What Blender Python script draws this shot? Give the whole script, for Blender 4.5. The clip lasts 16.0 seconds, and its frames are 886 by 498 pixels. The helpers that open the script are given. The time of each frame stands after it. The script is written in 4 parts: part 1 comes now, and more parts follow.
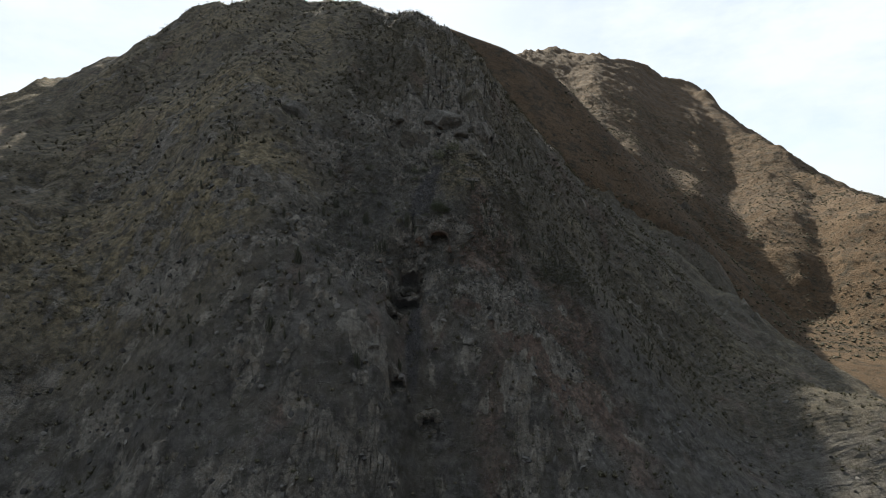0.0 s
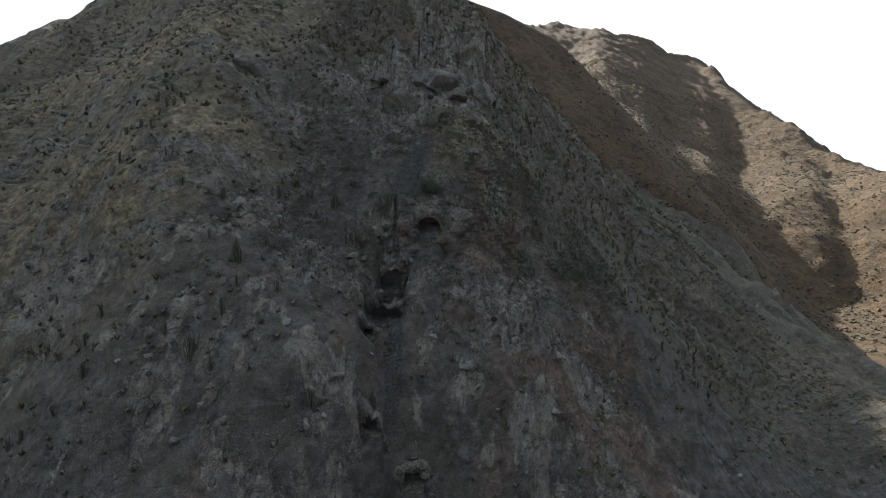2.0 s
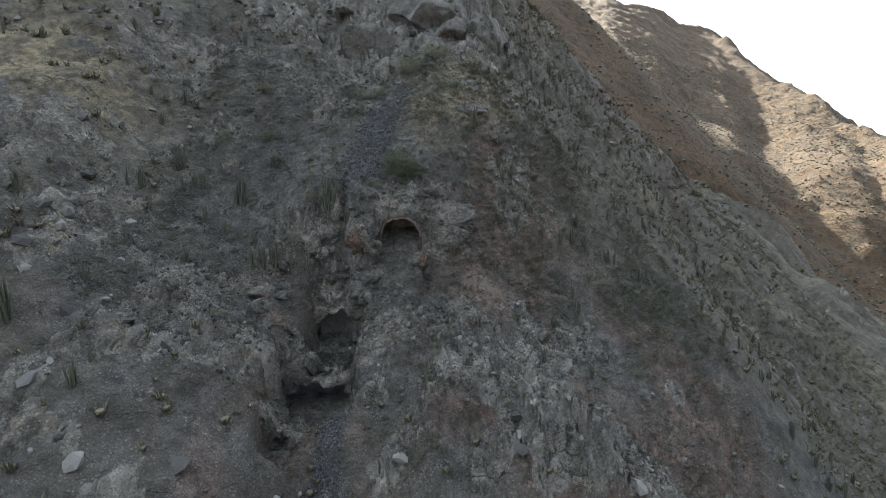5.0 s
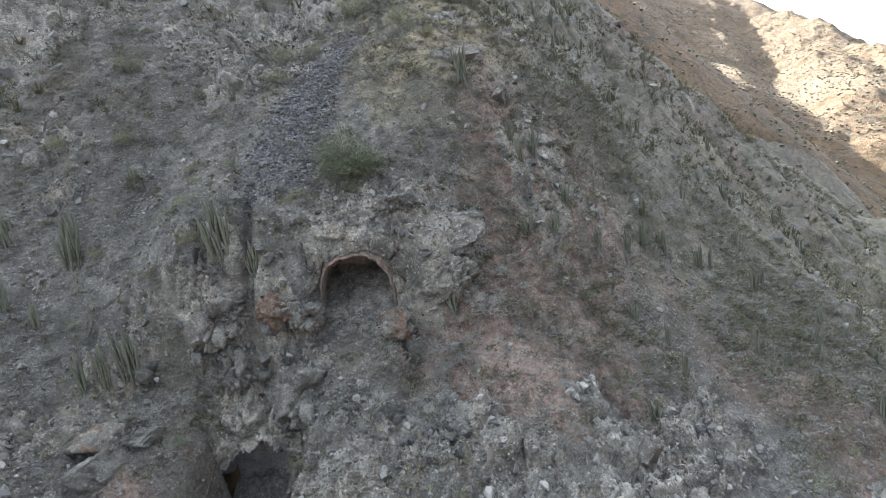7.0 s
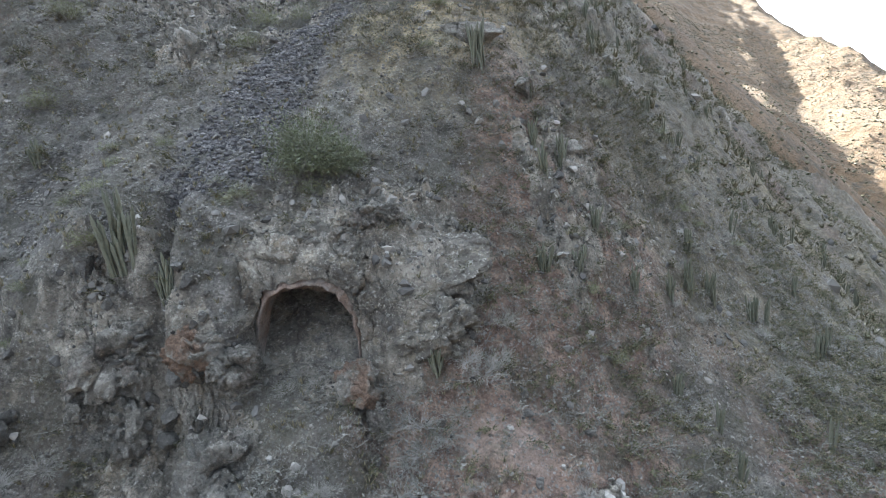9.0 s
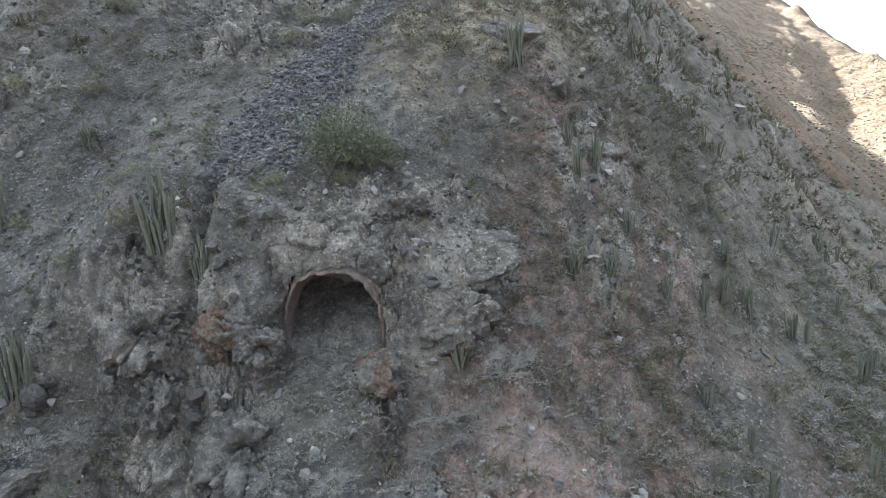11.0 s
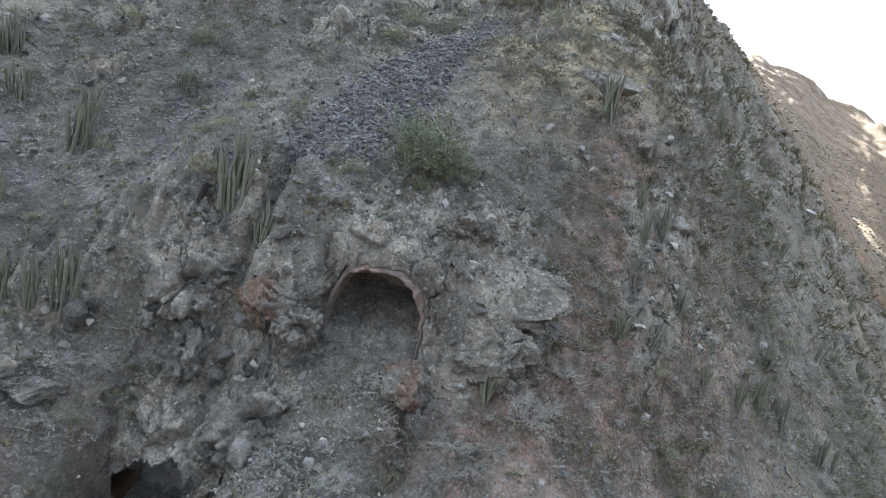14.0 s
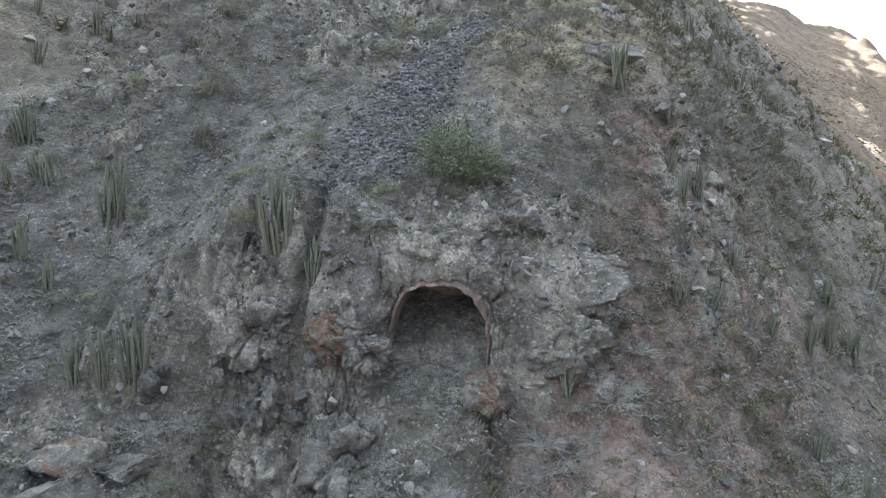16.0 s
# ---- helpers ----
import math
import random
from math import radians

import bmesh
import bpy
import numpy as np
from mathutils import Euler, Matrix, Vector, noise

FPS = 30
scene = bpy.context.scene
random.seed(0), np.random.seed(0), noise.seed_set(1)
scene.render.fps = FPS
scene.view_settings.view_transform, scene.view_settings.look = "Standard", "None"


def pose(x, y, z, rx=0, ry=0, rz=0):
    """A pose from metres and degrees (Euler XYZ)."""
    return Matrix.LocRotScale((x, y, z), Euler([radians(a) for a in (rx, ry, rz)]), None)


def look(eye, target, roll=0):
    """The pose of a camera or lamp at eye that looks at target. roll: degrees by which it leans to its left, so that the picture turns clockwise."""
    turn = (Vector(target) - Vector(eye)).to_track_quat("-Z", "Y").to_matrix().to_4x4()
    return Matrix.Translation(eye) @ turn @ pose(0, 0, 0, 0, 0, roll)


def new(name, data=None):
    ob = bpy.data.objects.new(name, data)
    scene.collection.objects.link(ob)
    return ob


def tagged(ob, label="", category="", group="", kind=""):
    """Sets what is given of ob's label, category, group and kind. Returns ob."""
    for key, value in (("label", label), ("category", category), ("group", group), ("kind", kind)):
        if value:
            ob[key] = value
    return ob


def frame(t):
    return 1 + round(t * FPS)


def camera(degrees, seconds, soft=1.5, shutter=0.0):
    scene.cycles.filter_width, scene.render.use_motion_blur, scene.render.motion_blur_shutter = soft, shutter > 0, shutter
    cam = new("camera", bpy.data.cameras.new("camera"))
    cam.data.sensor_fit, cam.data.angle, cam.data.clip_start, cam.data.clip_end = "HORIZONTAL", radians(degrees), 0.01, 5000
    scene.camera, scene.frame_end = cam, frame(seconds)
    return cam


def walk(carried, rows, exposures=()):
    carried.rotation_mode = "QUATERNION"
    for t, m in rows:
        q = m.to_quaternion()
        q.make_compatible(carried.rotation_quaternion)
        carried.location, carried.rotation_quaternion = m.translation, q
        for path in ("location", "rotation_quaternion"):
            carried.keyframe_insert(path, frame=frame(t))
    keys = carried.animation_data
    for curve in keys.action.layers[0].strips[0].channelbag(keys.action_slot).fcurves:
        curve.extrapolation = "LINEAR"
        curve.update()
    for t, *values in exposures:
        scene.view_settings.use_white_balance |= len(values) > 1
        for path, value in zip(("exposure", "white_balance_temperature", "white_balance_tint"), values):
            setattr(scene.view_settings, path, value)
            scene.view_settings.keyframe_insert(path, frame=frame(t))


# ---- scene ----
cam = camera(84.0, 16.0, soft=0.8)
PATH = [
    (0, (0.687, -0.685, 56.882), (0.665, 1.307, 56.711), 0.0),
    (0.5, (1.052, 4.043, 56.742), (1.028, 6.028, 56.506), -0.1),
    (1, (1.315, 8.67, 56.637), (1.294, 10.654, 56.392), -0.2),
    (1.5, (1.491, 13.164, 56.546), (1.468, 15.149, 56.302), -0.3),
    (2, (1.674, 17.651, 56.465), (1.652, 19.636, 56.221), -0.3),
    (2.5, (1.971, 22.156, 56.405), (1.948, 24.141, 56.161), -0.3),
    (3, (2.281, 26.635, 56.423), (2.258, 28.62, 56.179), -0.3),
    (3.5, (2.643, 30.994, 56.462), (2.617, 32.979, 56.216), -0.3),
    (3.7, (2.754, 32.725, 56.469), (2.725, 34.709, 56.22), -0.3),
    (5.8, (3.366, 51.982, 56.507), (3.326, 53.945, 56.128), -1.7),
    (6, (3.505, 53.766, 56.491), (3.472, 55.727, 56.101), -2.4),
    (6.5, (3.775, 58.063, 56.519), (3.741, 60.022, 56.116), -6.2),
    (7, (3.785, 61.691, 56.574), (3.709, 63.651, 56.18), -8.6),
    (7.5, (3.889, 64.353, 56.57), (3.79, 66.311, 56.178), -8.3),
    (8, (4.07, 66.25, 56.473), (3.976, 68.207, 56.075), -5.8),
    (8.5, (4.19, 67.317, 56.538), (4.099, 69.273, 56.134), -4.6),
    (8.7, (4.17, 67.502, 56.589), (4.086, 69.459, 56.186), -4.0),
    (11, (4.165, 67.456, 56.204), (3.956, 69.41, 55.834), -1.6),
    (11.5, (4.015, 67.559, 56.161), (3.749, 69.51, 55.808), 0.4),
    (12, (3.817, 67.623, 56.19), (3.503, 69.568, 55.848), 2.0),
    (12.5, (3.701, 67.627, 56.214), (3.351, 69.568, 55.882), 4.3),
    (12.8, (3.732, 67.6, 56.239), (3.38, 69.541, 55.912), 7.4),
    (13, (3.722, 67.599, 56.251), (3.384, 69.543, 55.924), 10.4),
    (13.5, (3.523, 67.536, 56.268), (3.2, 69.483, 55.945), 12.7),
    (14, (3.043, 67.431, 56.279), (2.733, 69.381, 55.962), 13.3),
    (14.5, (2.236, 67.309, 56.302), (1.9, 69.255, 55.984), 4.8),
    (14.6, (2.017, 67.278, 56.317), (1.657, 69.219, 55.997), -0.5),
    (14.7, (1.79, 67.235, 56.339), (1.393, 69.17, 56.028), -8.1),
    (14.8, (1.589, 67.168, 56.37), (1.161, 69.096, 56.056), -14.6),
    (14.9, (1.439, 67.104, 56.391), (0.997, 69.031, 56.088), -17.8),
    (15, (1.346, 67.072, 56.409), (0.908, 68.999, 56.102), -18.1),
    (15.2, (1.325, 67.089, 56.4), (0.895, 69.017, 56.092), -15.0),
    (15.5, (1.468, 67.166, 56.367), (1.088, 69.103, 56.045), -5.1),
    (16, (1.726, 67.271, 56.284), (1.384, 69.215, 55.965), 2.0),
]
EXPOSURE = [(0.0, 1.18, 6350, 8), (1.0, 1.48, 6080, 8), (2.0, 1.7, 6000, 8), (3.7, 2.18, 5900, 8), (5.8, 3.3, 6050, 9), (7.0, 3.93, 6080, 10), (8.0, 3.93, 6000, 9), (11.0, 3.92, 5930, 9), (16.0, 4.06, 5930, 9)]
walk(cam, [(t, look(eye, target, roll)) for t, eye, target, roll in PATH], EXPOSURE)

# ---- sky and sun ----
SUN_TURN, SUN_HEIGHT = -10.5, 32.8  # degrees from +y (minus: towards -x), degrees over the horizon
world = bpy.data.worlds.new("sky")
scene.world = world
world.use_nodes = True
wn, wl = world.node_tree.nodes, world.node_tree.links
wn.clear()
sky = wn.new("ShaderNodeTexSky")
sky.sky_type, sky.sun_disc = "NISHITA", False
sky.sun_elevation, sky.sun_rotation = radians(SUN_HEIGHT), radians(SUN_TURN)
sky.dust_density, sky.altitude = 2.0, 1500
wco = wn.new("ShaderNodeTexCoord")
wmap = wn.new("ShaderNodeMapping")
wmap.inputs["Scale"].default_value = (1.0, 1.0, 2.2)
wnoise = wn.new("ShaderNodeTexNoise")
wnoise.inputs["Scale"].default_value, wnoise.inputs["Detail"].default_value, wnoise.inputs["Roughness"].default_value = 3.2, 8.0, 0.62
wramp = wn.new("ShaderNodeValToRGB")
wramp.color_ramp.elements[0].position, wramp.color_ramp.elements[1].position = 0.36, 0.60
wramp.color_ramp.elements[0].color = (0.6, 0.6, 0.6, 1)
wmix = wn.new("ShaderNodeMix")
wmix.data_type = "RGBA"
# thin cloud glows on the sun's side of the sky and thins out away from it
wdot = wn.new("ShaderNodeVectorMath")
wdot.operation = "DOT_PRODUCT"
wdot.inputs[1].default_value = (-0.40, 0.85, 0.34)
wglow = wn.new("ShaderNodeMapRange")
for key, v in (("From Min", -0.45), ("From Max", 0.45), ("To Min", 0.10), ("To Max", 0.98)):
    wglow.inputs[key].default_value = v
wcloud = wn.new("ShaderNodeMix")
wcloud.data_type, wcloud.blend_type = "RGBA", "MULTIPLY"
wcloud.inputs["Factor"].default_value = 1.0
wcloud.inputs["A"].default_value = (8.2, 8.6, 9.1, 1)
wl.new(wco.outputs["Generated"], wdot.inputs[0])
wl.new(wdot.outputs["Value"], wglow.inputs["Value"])
wl.new(wglow.outputs["Result"], wcloud.inputs["B"])
wl.new(wcloud.outputs["Result"], wmix.inputs["B"])
wbg = wn.new("ShaderNodeBackground")
wbg.inputs["Strength"].default_value = 0.055
wout = wn.new("ShaderNodeOutputWorld")
wl.new(wco.outputs["Generated"], wmap.inputs["Vector"])
wl.new(wmap.outputs[0], wnoise.inputs["Vector"])
wl.new(wnoise.outputs["Fac"], wramp.inputs["Fac"])
wl.new(wramp.outputs["Color"], wmix.inputs["Factor"])
wl.new(sky.outputs[0], wmix.inputs["A"])
wl.new(wmix.outputs["Result"], wbg.inputs["Color"])
wl.new(wbg.outputs[0], wout.inputs["Surface"])
sun = new("sun", bpy.data.lights.new("sun", "SUN"))
sun.data.energy, sun.data.angle, sun.data.color = 3.3, radians(0.6), (1.0, 0.87, 0.69)
sx, sy = math.sin(radians(SUN_TURN)), math.cos(radians(SUN_TURN))
sun.matrix_world = look((0, 0, 0), (-sx * math.cos(radians(SUN_HEIGHT)), -sy * math.cos(radians(SUN_HEIGHT)), -math.sin(radians(SUN_HEIGHT))))


# ---- materials ----
class Nodes:
    """A material's nodes, in few words."""

    def __init__(self, name, rough=0.9):
        self.mat = bpy.data.materials.new(name)
        self.mat.use_nodes = True
        self.n, self.l = self.mat.node_tree.nodes, self.mat.node_tree.links
        self.bsdf = self.n["Principled BSDF"]
        self.bsdf.inputs["Roughness"].default_value = rough
        self.bsdf.inputs["Specular IOR Level"].default_value = 0.25
        self.co = self.n.new("ShaderNodeNewGeometry").outputs["Position"]

    def feed(self, socket, value):
        if isinstance(value, (int, float, tuple)):
            socket.default_value = value
        else:
            self.l.new(value, socket)

    def noise(self, scale, detail=5.0, rough=0.6, co=None):
        t = self.n.new("ShaderNodeTexNoise")
        t.inputs["Scale"].default_value, t.inputs["Detail"].default_value, t.inputs["Roughness"].default_value = scale, detail, rough
        self.l.new(co or self.co, t.inputs["Vector"])
        return t.outputs["Fac"]

    def warp(self, scale, amount):
        """Coordinates shaken by noise."""
        t = self.n.new("ShaderNodeTexNoise")
        t.inputs["Scale"].default_value, t.inputs["Detail"].default_value = scale, 4.0
        self.l.new(self.co, t.inputs["Vector"])
        k = self.n.new("ShaderNodeVectorMath")
        k.operation = "MULTIPLY_ADD"
        self.l.new(t.outputs["Color"], k.inputs[0])
        k.inputs[1].default_value = (amount, amount, amount)
        self.l.new(self.co, k.inputs[2])
        return k.outputs[0]

    def cracks(self, scale, width, shake):
        """1 along cracks between broken pieces, 0 elsewhere."""
        t = self.n.new("ShaderNodeTexVoronoi")
        t.feature = "DISTANCE_TO_EDGE"
        t.inputs["Scale"].default_value = scale
        self.l.new(self.warp(scale * 1.3, shake / scale), t.inputs["Vector"])
        return self.ramp(t.outputs["Distance"], width, 0.0)

    def voronoi(self, scale, out="Distance", feature="F1"):
        t = self.n.new("ShaderNodeTexVoronoi")
        t.feature = feature
        t.inputs["Scale"].default_value = scale
        self.l.new(self.co, t.inputs["Vector"])
        return t.outputs[out]

    def ramp(self, fac, a, b):
        t = self.n.new("ShaderNodeMapRange")
        t.inputs["From Min"].default_value, t.inputs["From Max"].default_value = a, b
        self.l.new(fac, t.inputs["Value"])
        return t.outputs["Result"]

    def math(self, op, a, b=0.0):
        t = self.n.new("ShaderNodeMath")
        t.operation = op
        self.feed(t.inputs[0], a)
        self.feed(t.inputs[1], b)
        return t.outputs[0]

    def mix(self, fac, a, b, blend="MIX"):
        t = self.n.new("ShaderNodeMix")
        t.data_type, t.blend_type = "RGBA", blend
        self.feed(t.inputs["Factor"], fac)
        for key, v in (("A", a), ("B", b)):
            self.feed(t.inputs[key], (*v, 1) if isinstance(v, tuple) and len(v) == 3 else v)
        return t.outputs["Result"]

    def attr(self, name):
        t = self.n.new("ShaderNodeAttribute")
        t.attribute_name = name
        return t.outputs["Fac"]

    def chance(self, island=False):
        if island:
            return self.n.new("ShaderNodeNewGeometry").outputs["Random Per Island"]
        return self.n.new("ShaderNodeObjectInfo").outputs["Random"]

    def bump(self, height, strength, distance, under=None):
        t = self.n.new("ShaderNodeBump")
        t.inputs["Strength"].default_value, t.inputs["Distance"].default_value = strength, distance
        self.l.new(height, t.inputs["Height"])
        if under is not None:
            self.l.new(under, t.inputs["Normal"])
        return t.outputs["Normal"]

    def done(self, color, normal=None):
        self.feed(self.bsdf.inputs["Base Color"], (*color, 1) if isinstance(color, tuple) else color)
        if normal is not None:
            self.l.new(normal, self.bsdf.inputs["Normal"])
        return self.mat


def rock_look(m, dark, light, warm):
    """Weathered broken rock with lichen: colour and cracks (0 to 1)."""
    c = m.mix(m.ramp(m.noise(0.8, 10, 0.72), 0.40, 0.60), dark, light)
    c = m.mix(m.math("MULTIPLY", m.ramp(m.noise(0.5, 6), 0.53, 0.66), 0.8), c, warm)
    tone = m.voronoi(2.4, "Color")
    c = m.mix(0.35, c, m.mix(tone, (0.65, 0.65, 0.65), (1.25, 1.25, 1.25)), "MULTIPLY")
    c = m.mix(m.math("MULTIPLY", m.ramp(m.noise(1.7, 7, 0.72), 0.55, 0.63), 0.5), c, (0.225, 0.195, 0.145))
    c = m.mix(m.math("MULTIPLY", m.ramp(m.noise(6.5, 7, 0.72), 0.555, 0.60), 0.6), c, (0.39, 0.39, 0.355))
    c = m.mix(m.math("MULTIPLY", m.ramp(m.noise(4.2, 9, 0.78), 0.54, 0.60), 0.65), c, (0.068, 0.066, 0.06))
    crack = m.math("MAXIMUM", m.math("MULTIPLY", m.cracks(0.24, 0.022, 0.8), m.ramp(m.noise(0.2, 3), 0.42, 0.55)), m.math("MAXIMUM", m.math("MULTIPLY", m.cracks(0.8, 0.03, 0.9), m.ramp(m.noise(0.7, 3), 0.48, 0.60)), m.math("MULTIPLY", m.cracks(2.3, 0.035, 1.0), m.math("MULTIPLY", m.ramp(m.noise(1.3, 3), 0.50, 0.62), 0.6))))
    c = m.mix(m.math("MULTIPLY", crack, 0.6), c, (0.06, 0.055, 0.05))
    return c, crack


def grain(m, c):
    """Speckle of grit and lichen over a colour."""
    fine = m.noise(11, 7, 0.80)
    c = m.mix(m.math("ADD", 0.25, m.math("MULTIPLY", m.ramp(m.noise(0.9, 4), 0.40, 0.62), 0.55)), c, m.mix(m.ramp(fine, 0.36, 0.64), (0.30, 0.30, 0.30), (1.55, 1.55, 1.55)), "MULTIPLY")
    return c, fine


def ground_material():
    m = Nodes("stony_slope", 0.95)
    soil = m.mix(m.ramp(m.noise(0.9, 8, 0.66), 0.38, 0.62), (0.058, 0.056, 0.053), (0.165, 0.158, 0.146))
    soil = m.mix(m.ramp(m.noise(0.22, 5), 0.45, 0.62), soil, (0.115, 0.106, 0.090))
    turf = m.mix(m.ramp(m.noise(1.4, 8, 0.7), 0.38, 0.62), (0.050, 0.046, 0.034), (0.150, 0.130, 0.094))
    soil = m.mix(m.math("MULTIPLY", m.attr("turf"), m.ramp(m.noise(0.5, 6, 0.65), 0.30, 0.48)), soil, turf)
    # dry grass colour, which also stands in for sky glow on the left flank
    straw = m.mix(m.ramp(m.noise(1.1, 8, 0.7), 0.40, 0.62), (0.15, 0.126, 0.078), (0.36, 0.30, 0.185))
    soil = m.mix(m.math("MULTIPLY", m.attr("straw"), m.ramp(m.noise(0.35, 7, 0.7), 0.36, 0.50)), soil, straw)
    red = m.mix(m.ramp(m.noise(1.7, 8, 0.68), 0.38, 0.62), (0.092, 0.064, 0.052), (0.235, 0.172, 0.138))
    rock, crack = rock_look(m, (0.120, 0.113, 0.101), (0.285, 0.266, 0.229), (0.215, 0.184, 0.145))
    rock = m.mix(m.math("MULTIPLY", m.attr("pale"), 0.75), rock, m.mix(m.ramp(m.noise(2.0, 9, 0.72), 0.36, 0.60), (0.14, 0.134, 0.120), (0.335, 0.318, 0.278)))
    scree = m.mix(m.ramp(m.voronoi(9, "Color"), 0.2, 0.8), (0.055, 0.054, 0.057), (0.13, 0.127, 0.13))
    c = m.mix(m.attr("red"), soil, red)
    c = m.mix(m.attr("scree"), c, scree)
    c = m.mix(m.math("MULTIPLY", m.attr("trail"), 0.8), c, (0.25, 0.195, 0.165))
    # loose stones and dry litter between the plants
    shape = m.voronoi(5.5)
    stone = m.math("MULTIPLY", m.ramp(shape, 0.36, 0.28), m.ramp(m.noise(1.1, 3), 0.36, 0.52))
    c = m.mix(m.math("MULTIPLY", stone, 0.8), c, m.mix(m.voronoi(5.5, "Color"), (0.07, 0.07, 0.068), (0.28, 0.272, 0.255)))
    grit = m.math("MULTIPLY", m.ramp(m.voronoi(13), 0.38, 0.28), m.ramp(m.noise(2.3, 3), 0.38, 0.52))
    c = m.mix(m.math("MULTIPLY", grit, 0.75), c, m.mix(m.voronoi(13, "Color"), (0.045, 0.045, 0.045), (0.31, 0.30, 0.28)))
    litter = m.ramp(m.noise(0.75, 7, 0.7), 0.49, 0.58)
    c = m.mix(m.math("MULTIPLY", litter, 0.6), c, (0.072, 0.071, 0.056))
    hard = m.ramp(m.math("ADD", m.attr("rock"), m.math("MULTIPLY", m.math("SUBTRACT", m.noise(2.2, 6, 0.7), 0.5), 1.8)), 0.38, 0.6)
    c = m.mix(hard, c, rock)
    c = m.mix(0.6, c, m.mix(m.ramp(m.noise(0.30, 10, 0.80), 0.38, 0.62), (0.50, 0.50, 0.51), (1.50, 1.49, 1.46)), "MULTIPLY")
    c, fine = grain(m, c)
    n = m.bump(m.noise(2.6, 10, 0.74), 0.9, 0.30)
    n = m.bump(crack, 0.8, -0.16, n)
    n = m.bump(shape, 0.6, -0.12, n)
    return m.done(c, m.bump(fine, 0.8, 0.10, n))


def far_material():
    m = Nodes("dry_far_slope", 0.95)
    c = m.mix(m.ramp(m.noise(0.03, 7), 0.35, 0.65), (0.122, 0.083, 0.049), (0.182, 0.127, 0.077))
    c = m.mix(m.ramp(m.noise(0.11, 9, 0.72), 0.50, 0.60), c, (0.092, 0.074, 0.052))
    c = m.mix(m.math("MULTIPLY", m.ramp(m.noise(0.35, 8, 0.75), 0.50, 0.62), 0.7), c, (0.036, 0.036, 0.026))
    c = m.mix(0.6, c, m.mix(m.ramp(m.noise(1.3, 8, 0.8), 0.32, 0.68), (0.35, 0.35, 0.35), (1.0, 1.0, 1.0)), "MULTIPLY")
    n = m.bump(m.noise(0.16, 10, 0.72), 0.9, 3.0)
    return m.done(c, m.bump(m.noise(0.7, 6, 0.7), 0.6, 0.8, n))


def cut_rock_material(name, red):
    m = Nodes(name, 0.9)
    c = m.mix(m.ramp(m.noise(2.2, 8, 0.7), 0.38, 0.62), (0.150, 0.112 + 0.03 * (1 - red), 0.092 + 0.045 * (1 - red)), (0.27, 0.215 + 0.04 * (1 - red), 0.182 + 0.06 * (1 - red)))
    c = m.mix(m.ramp(m.noise(0.9, 6), 0.45, 0.58), c, (0.20, 0.186, 0.172))
    c = m.mix(m.math("MULTIPLY", m.ramp(m.noise(5.0, 8, 0.75), 0.54, 0.60), 0.5), c, (0.075, 0.066, 0.060))
    fine = m.noise(13, 7, 0.78)
    c = m.mix(0.5, c, m.mix(m.ramp(fine, 0.36, 0.64), (0.45, 0.45, 0.45), (1.35, 1.35, 1.35)), "MULTIPLY")
    n = m.bump(m.noise(4, 9, 0.7), 0.9, 0.15)
    return m.done(c, m.bump(fine, 0.8, 0.08, n))


GROUND, FAR, HEWN, DARK_HEWN = ground_material(), far_material(), cut_rock_material("hewn_rock", 1.0), cut_rock_material("grey_hollow_rock", 0.0)


# ---- shape of the land ----
def hashed(ix, iy, seed):
    h = (ix.astype(np.int64) * 374761393 + iy.astype(np.int64) * 668265263 + seed * 982451653) & 0xFFFFFFFF
    h = ((h ^ (h >> 13)) * 1274126177) & 0xFFFFFFFF
    return ((h ^ (h >> 16)) & 0xFFFF) / 65535.0


def value_noise(x, y, seed):
    """Smooth noise between -1 and 1, one swell a unit."""
    ix, iy = np.floor(x), np.floor(y)
    fx, fy = x - ix, y - iy
    fx, fy = fx * fx * fx * (fx * (fx * 6 - 15) + 10), fy * fy * fy * (fy * (fy * 6 - 15) + 10)
    a, b = hashed(ix, iy, seed), hashed(ix + 1, iy, seed)
    c, d = hashed(ix, iy + 1, seed), hashed(ix + 1, iy + 1, seed)
    return ((a + (b - a) * fx) * (1 - fy) + (c + (d - c) * fx) * fy) * 2 - 1


def fbm(x, y, size, octaves, seed):
    total, amp, norm = 0.0, 1.0, 0.0
    for o in range(octaves):
        k = 2.03 ** o / size
        total = total + amp * value_noise(x * k + 17.3 * o, y * k - 9.1 * o, seed + o)
        norm += amp
        amp *= 0.52
    return total / norm


def worley(x, y, size, seed):
    """Distances to the nearest and second nearest of scattered points, in cells, and the nearest one's chance number."""
    x, y = x / size, y / size
    ix, iy = np.floor(x), np.floor(y)
    f1, f2, own = np.full(x.shape, 9.0), np.full(x.shape, 9.0), np.zeros(x.shape)
    for i in (-1, 0, 1):
        for j in (-1, 0, 1):
            px = ix + i + 0.1 + 0.8 * hashed(ix + i, iy + j, seed)
            py = iy + j + 0.1 + 0.8 * hashed(ix + i, iy + j, seed + 7)
            d = np.hypot(px - x, py - y)
            near = d < f1
            f2 = np.where(near, f1, np.minimum(f2, d))
            own = np.where(near, hashed(ix + i, iy + j, seed + 13), own)
            f1 = np.where(near, d, f1)
    return f1, f2, own


def ramp(a, b, v):
    u = np.clip((v - a) / (b - a), 0, 1)
    return u * u * (3 - 2 * u)


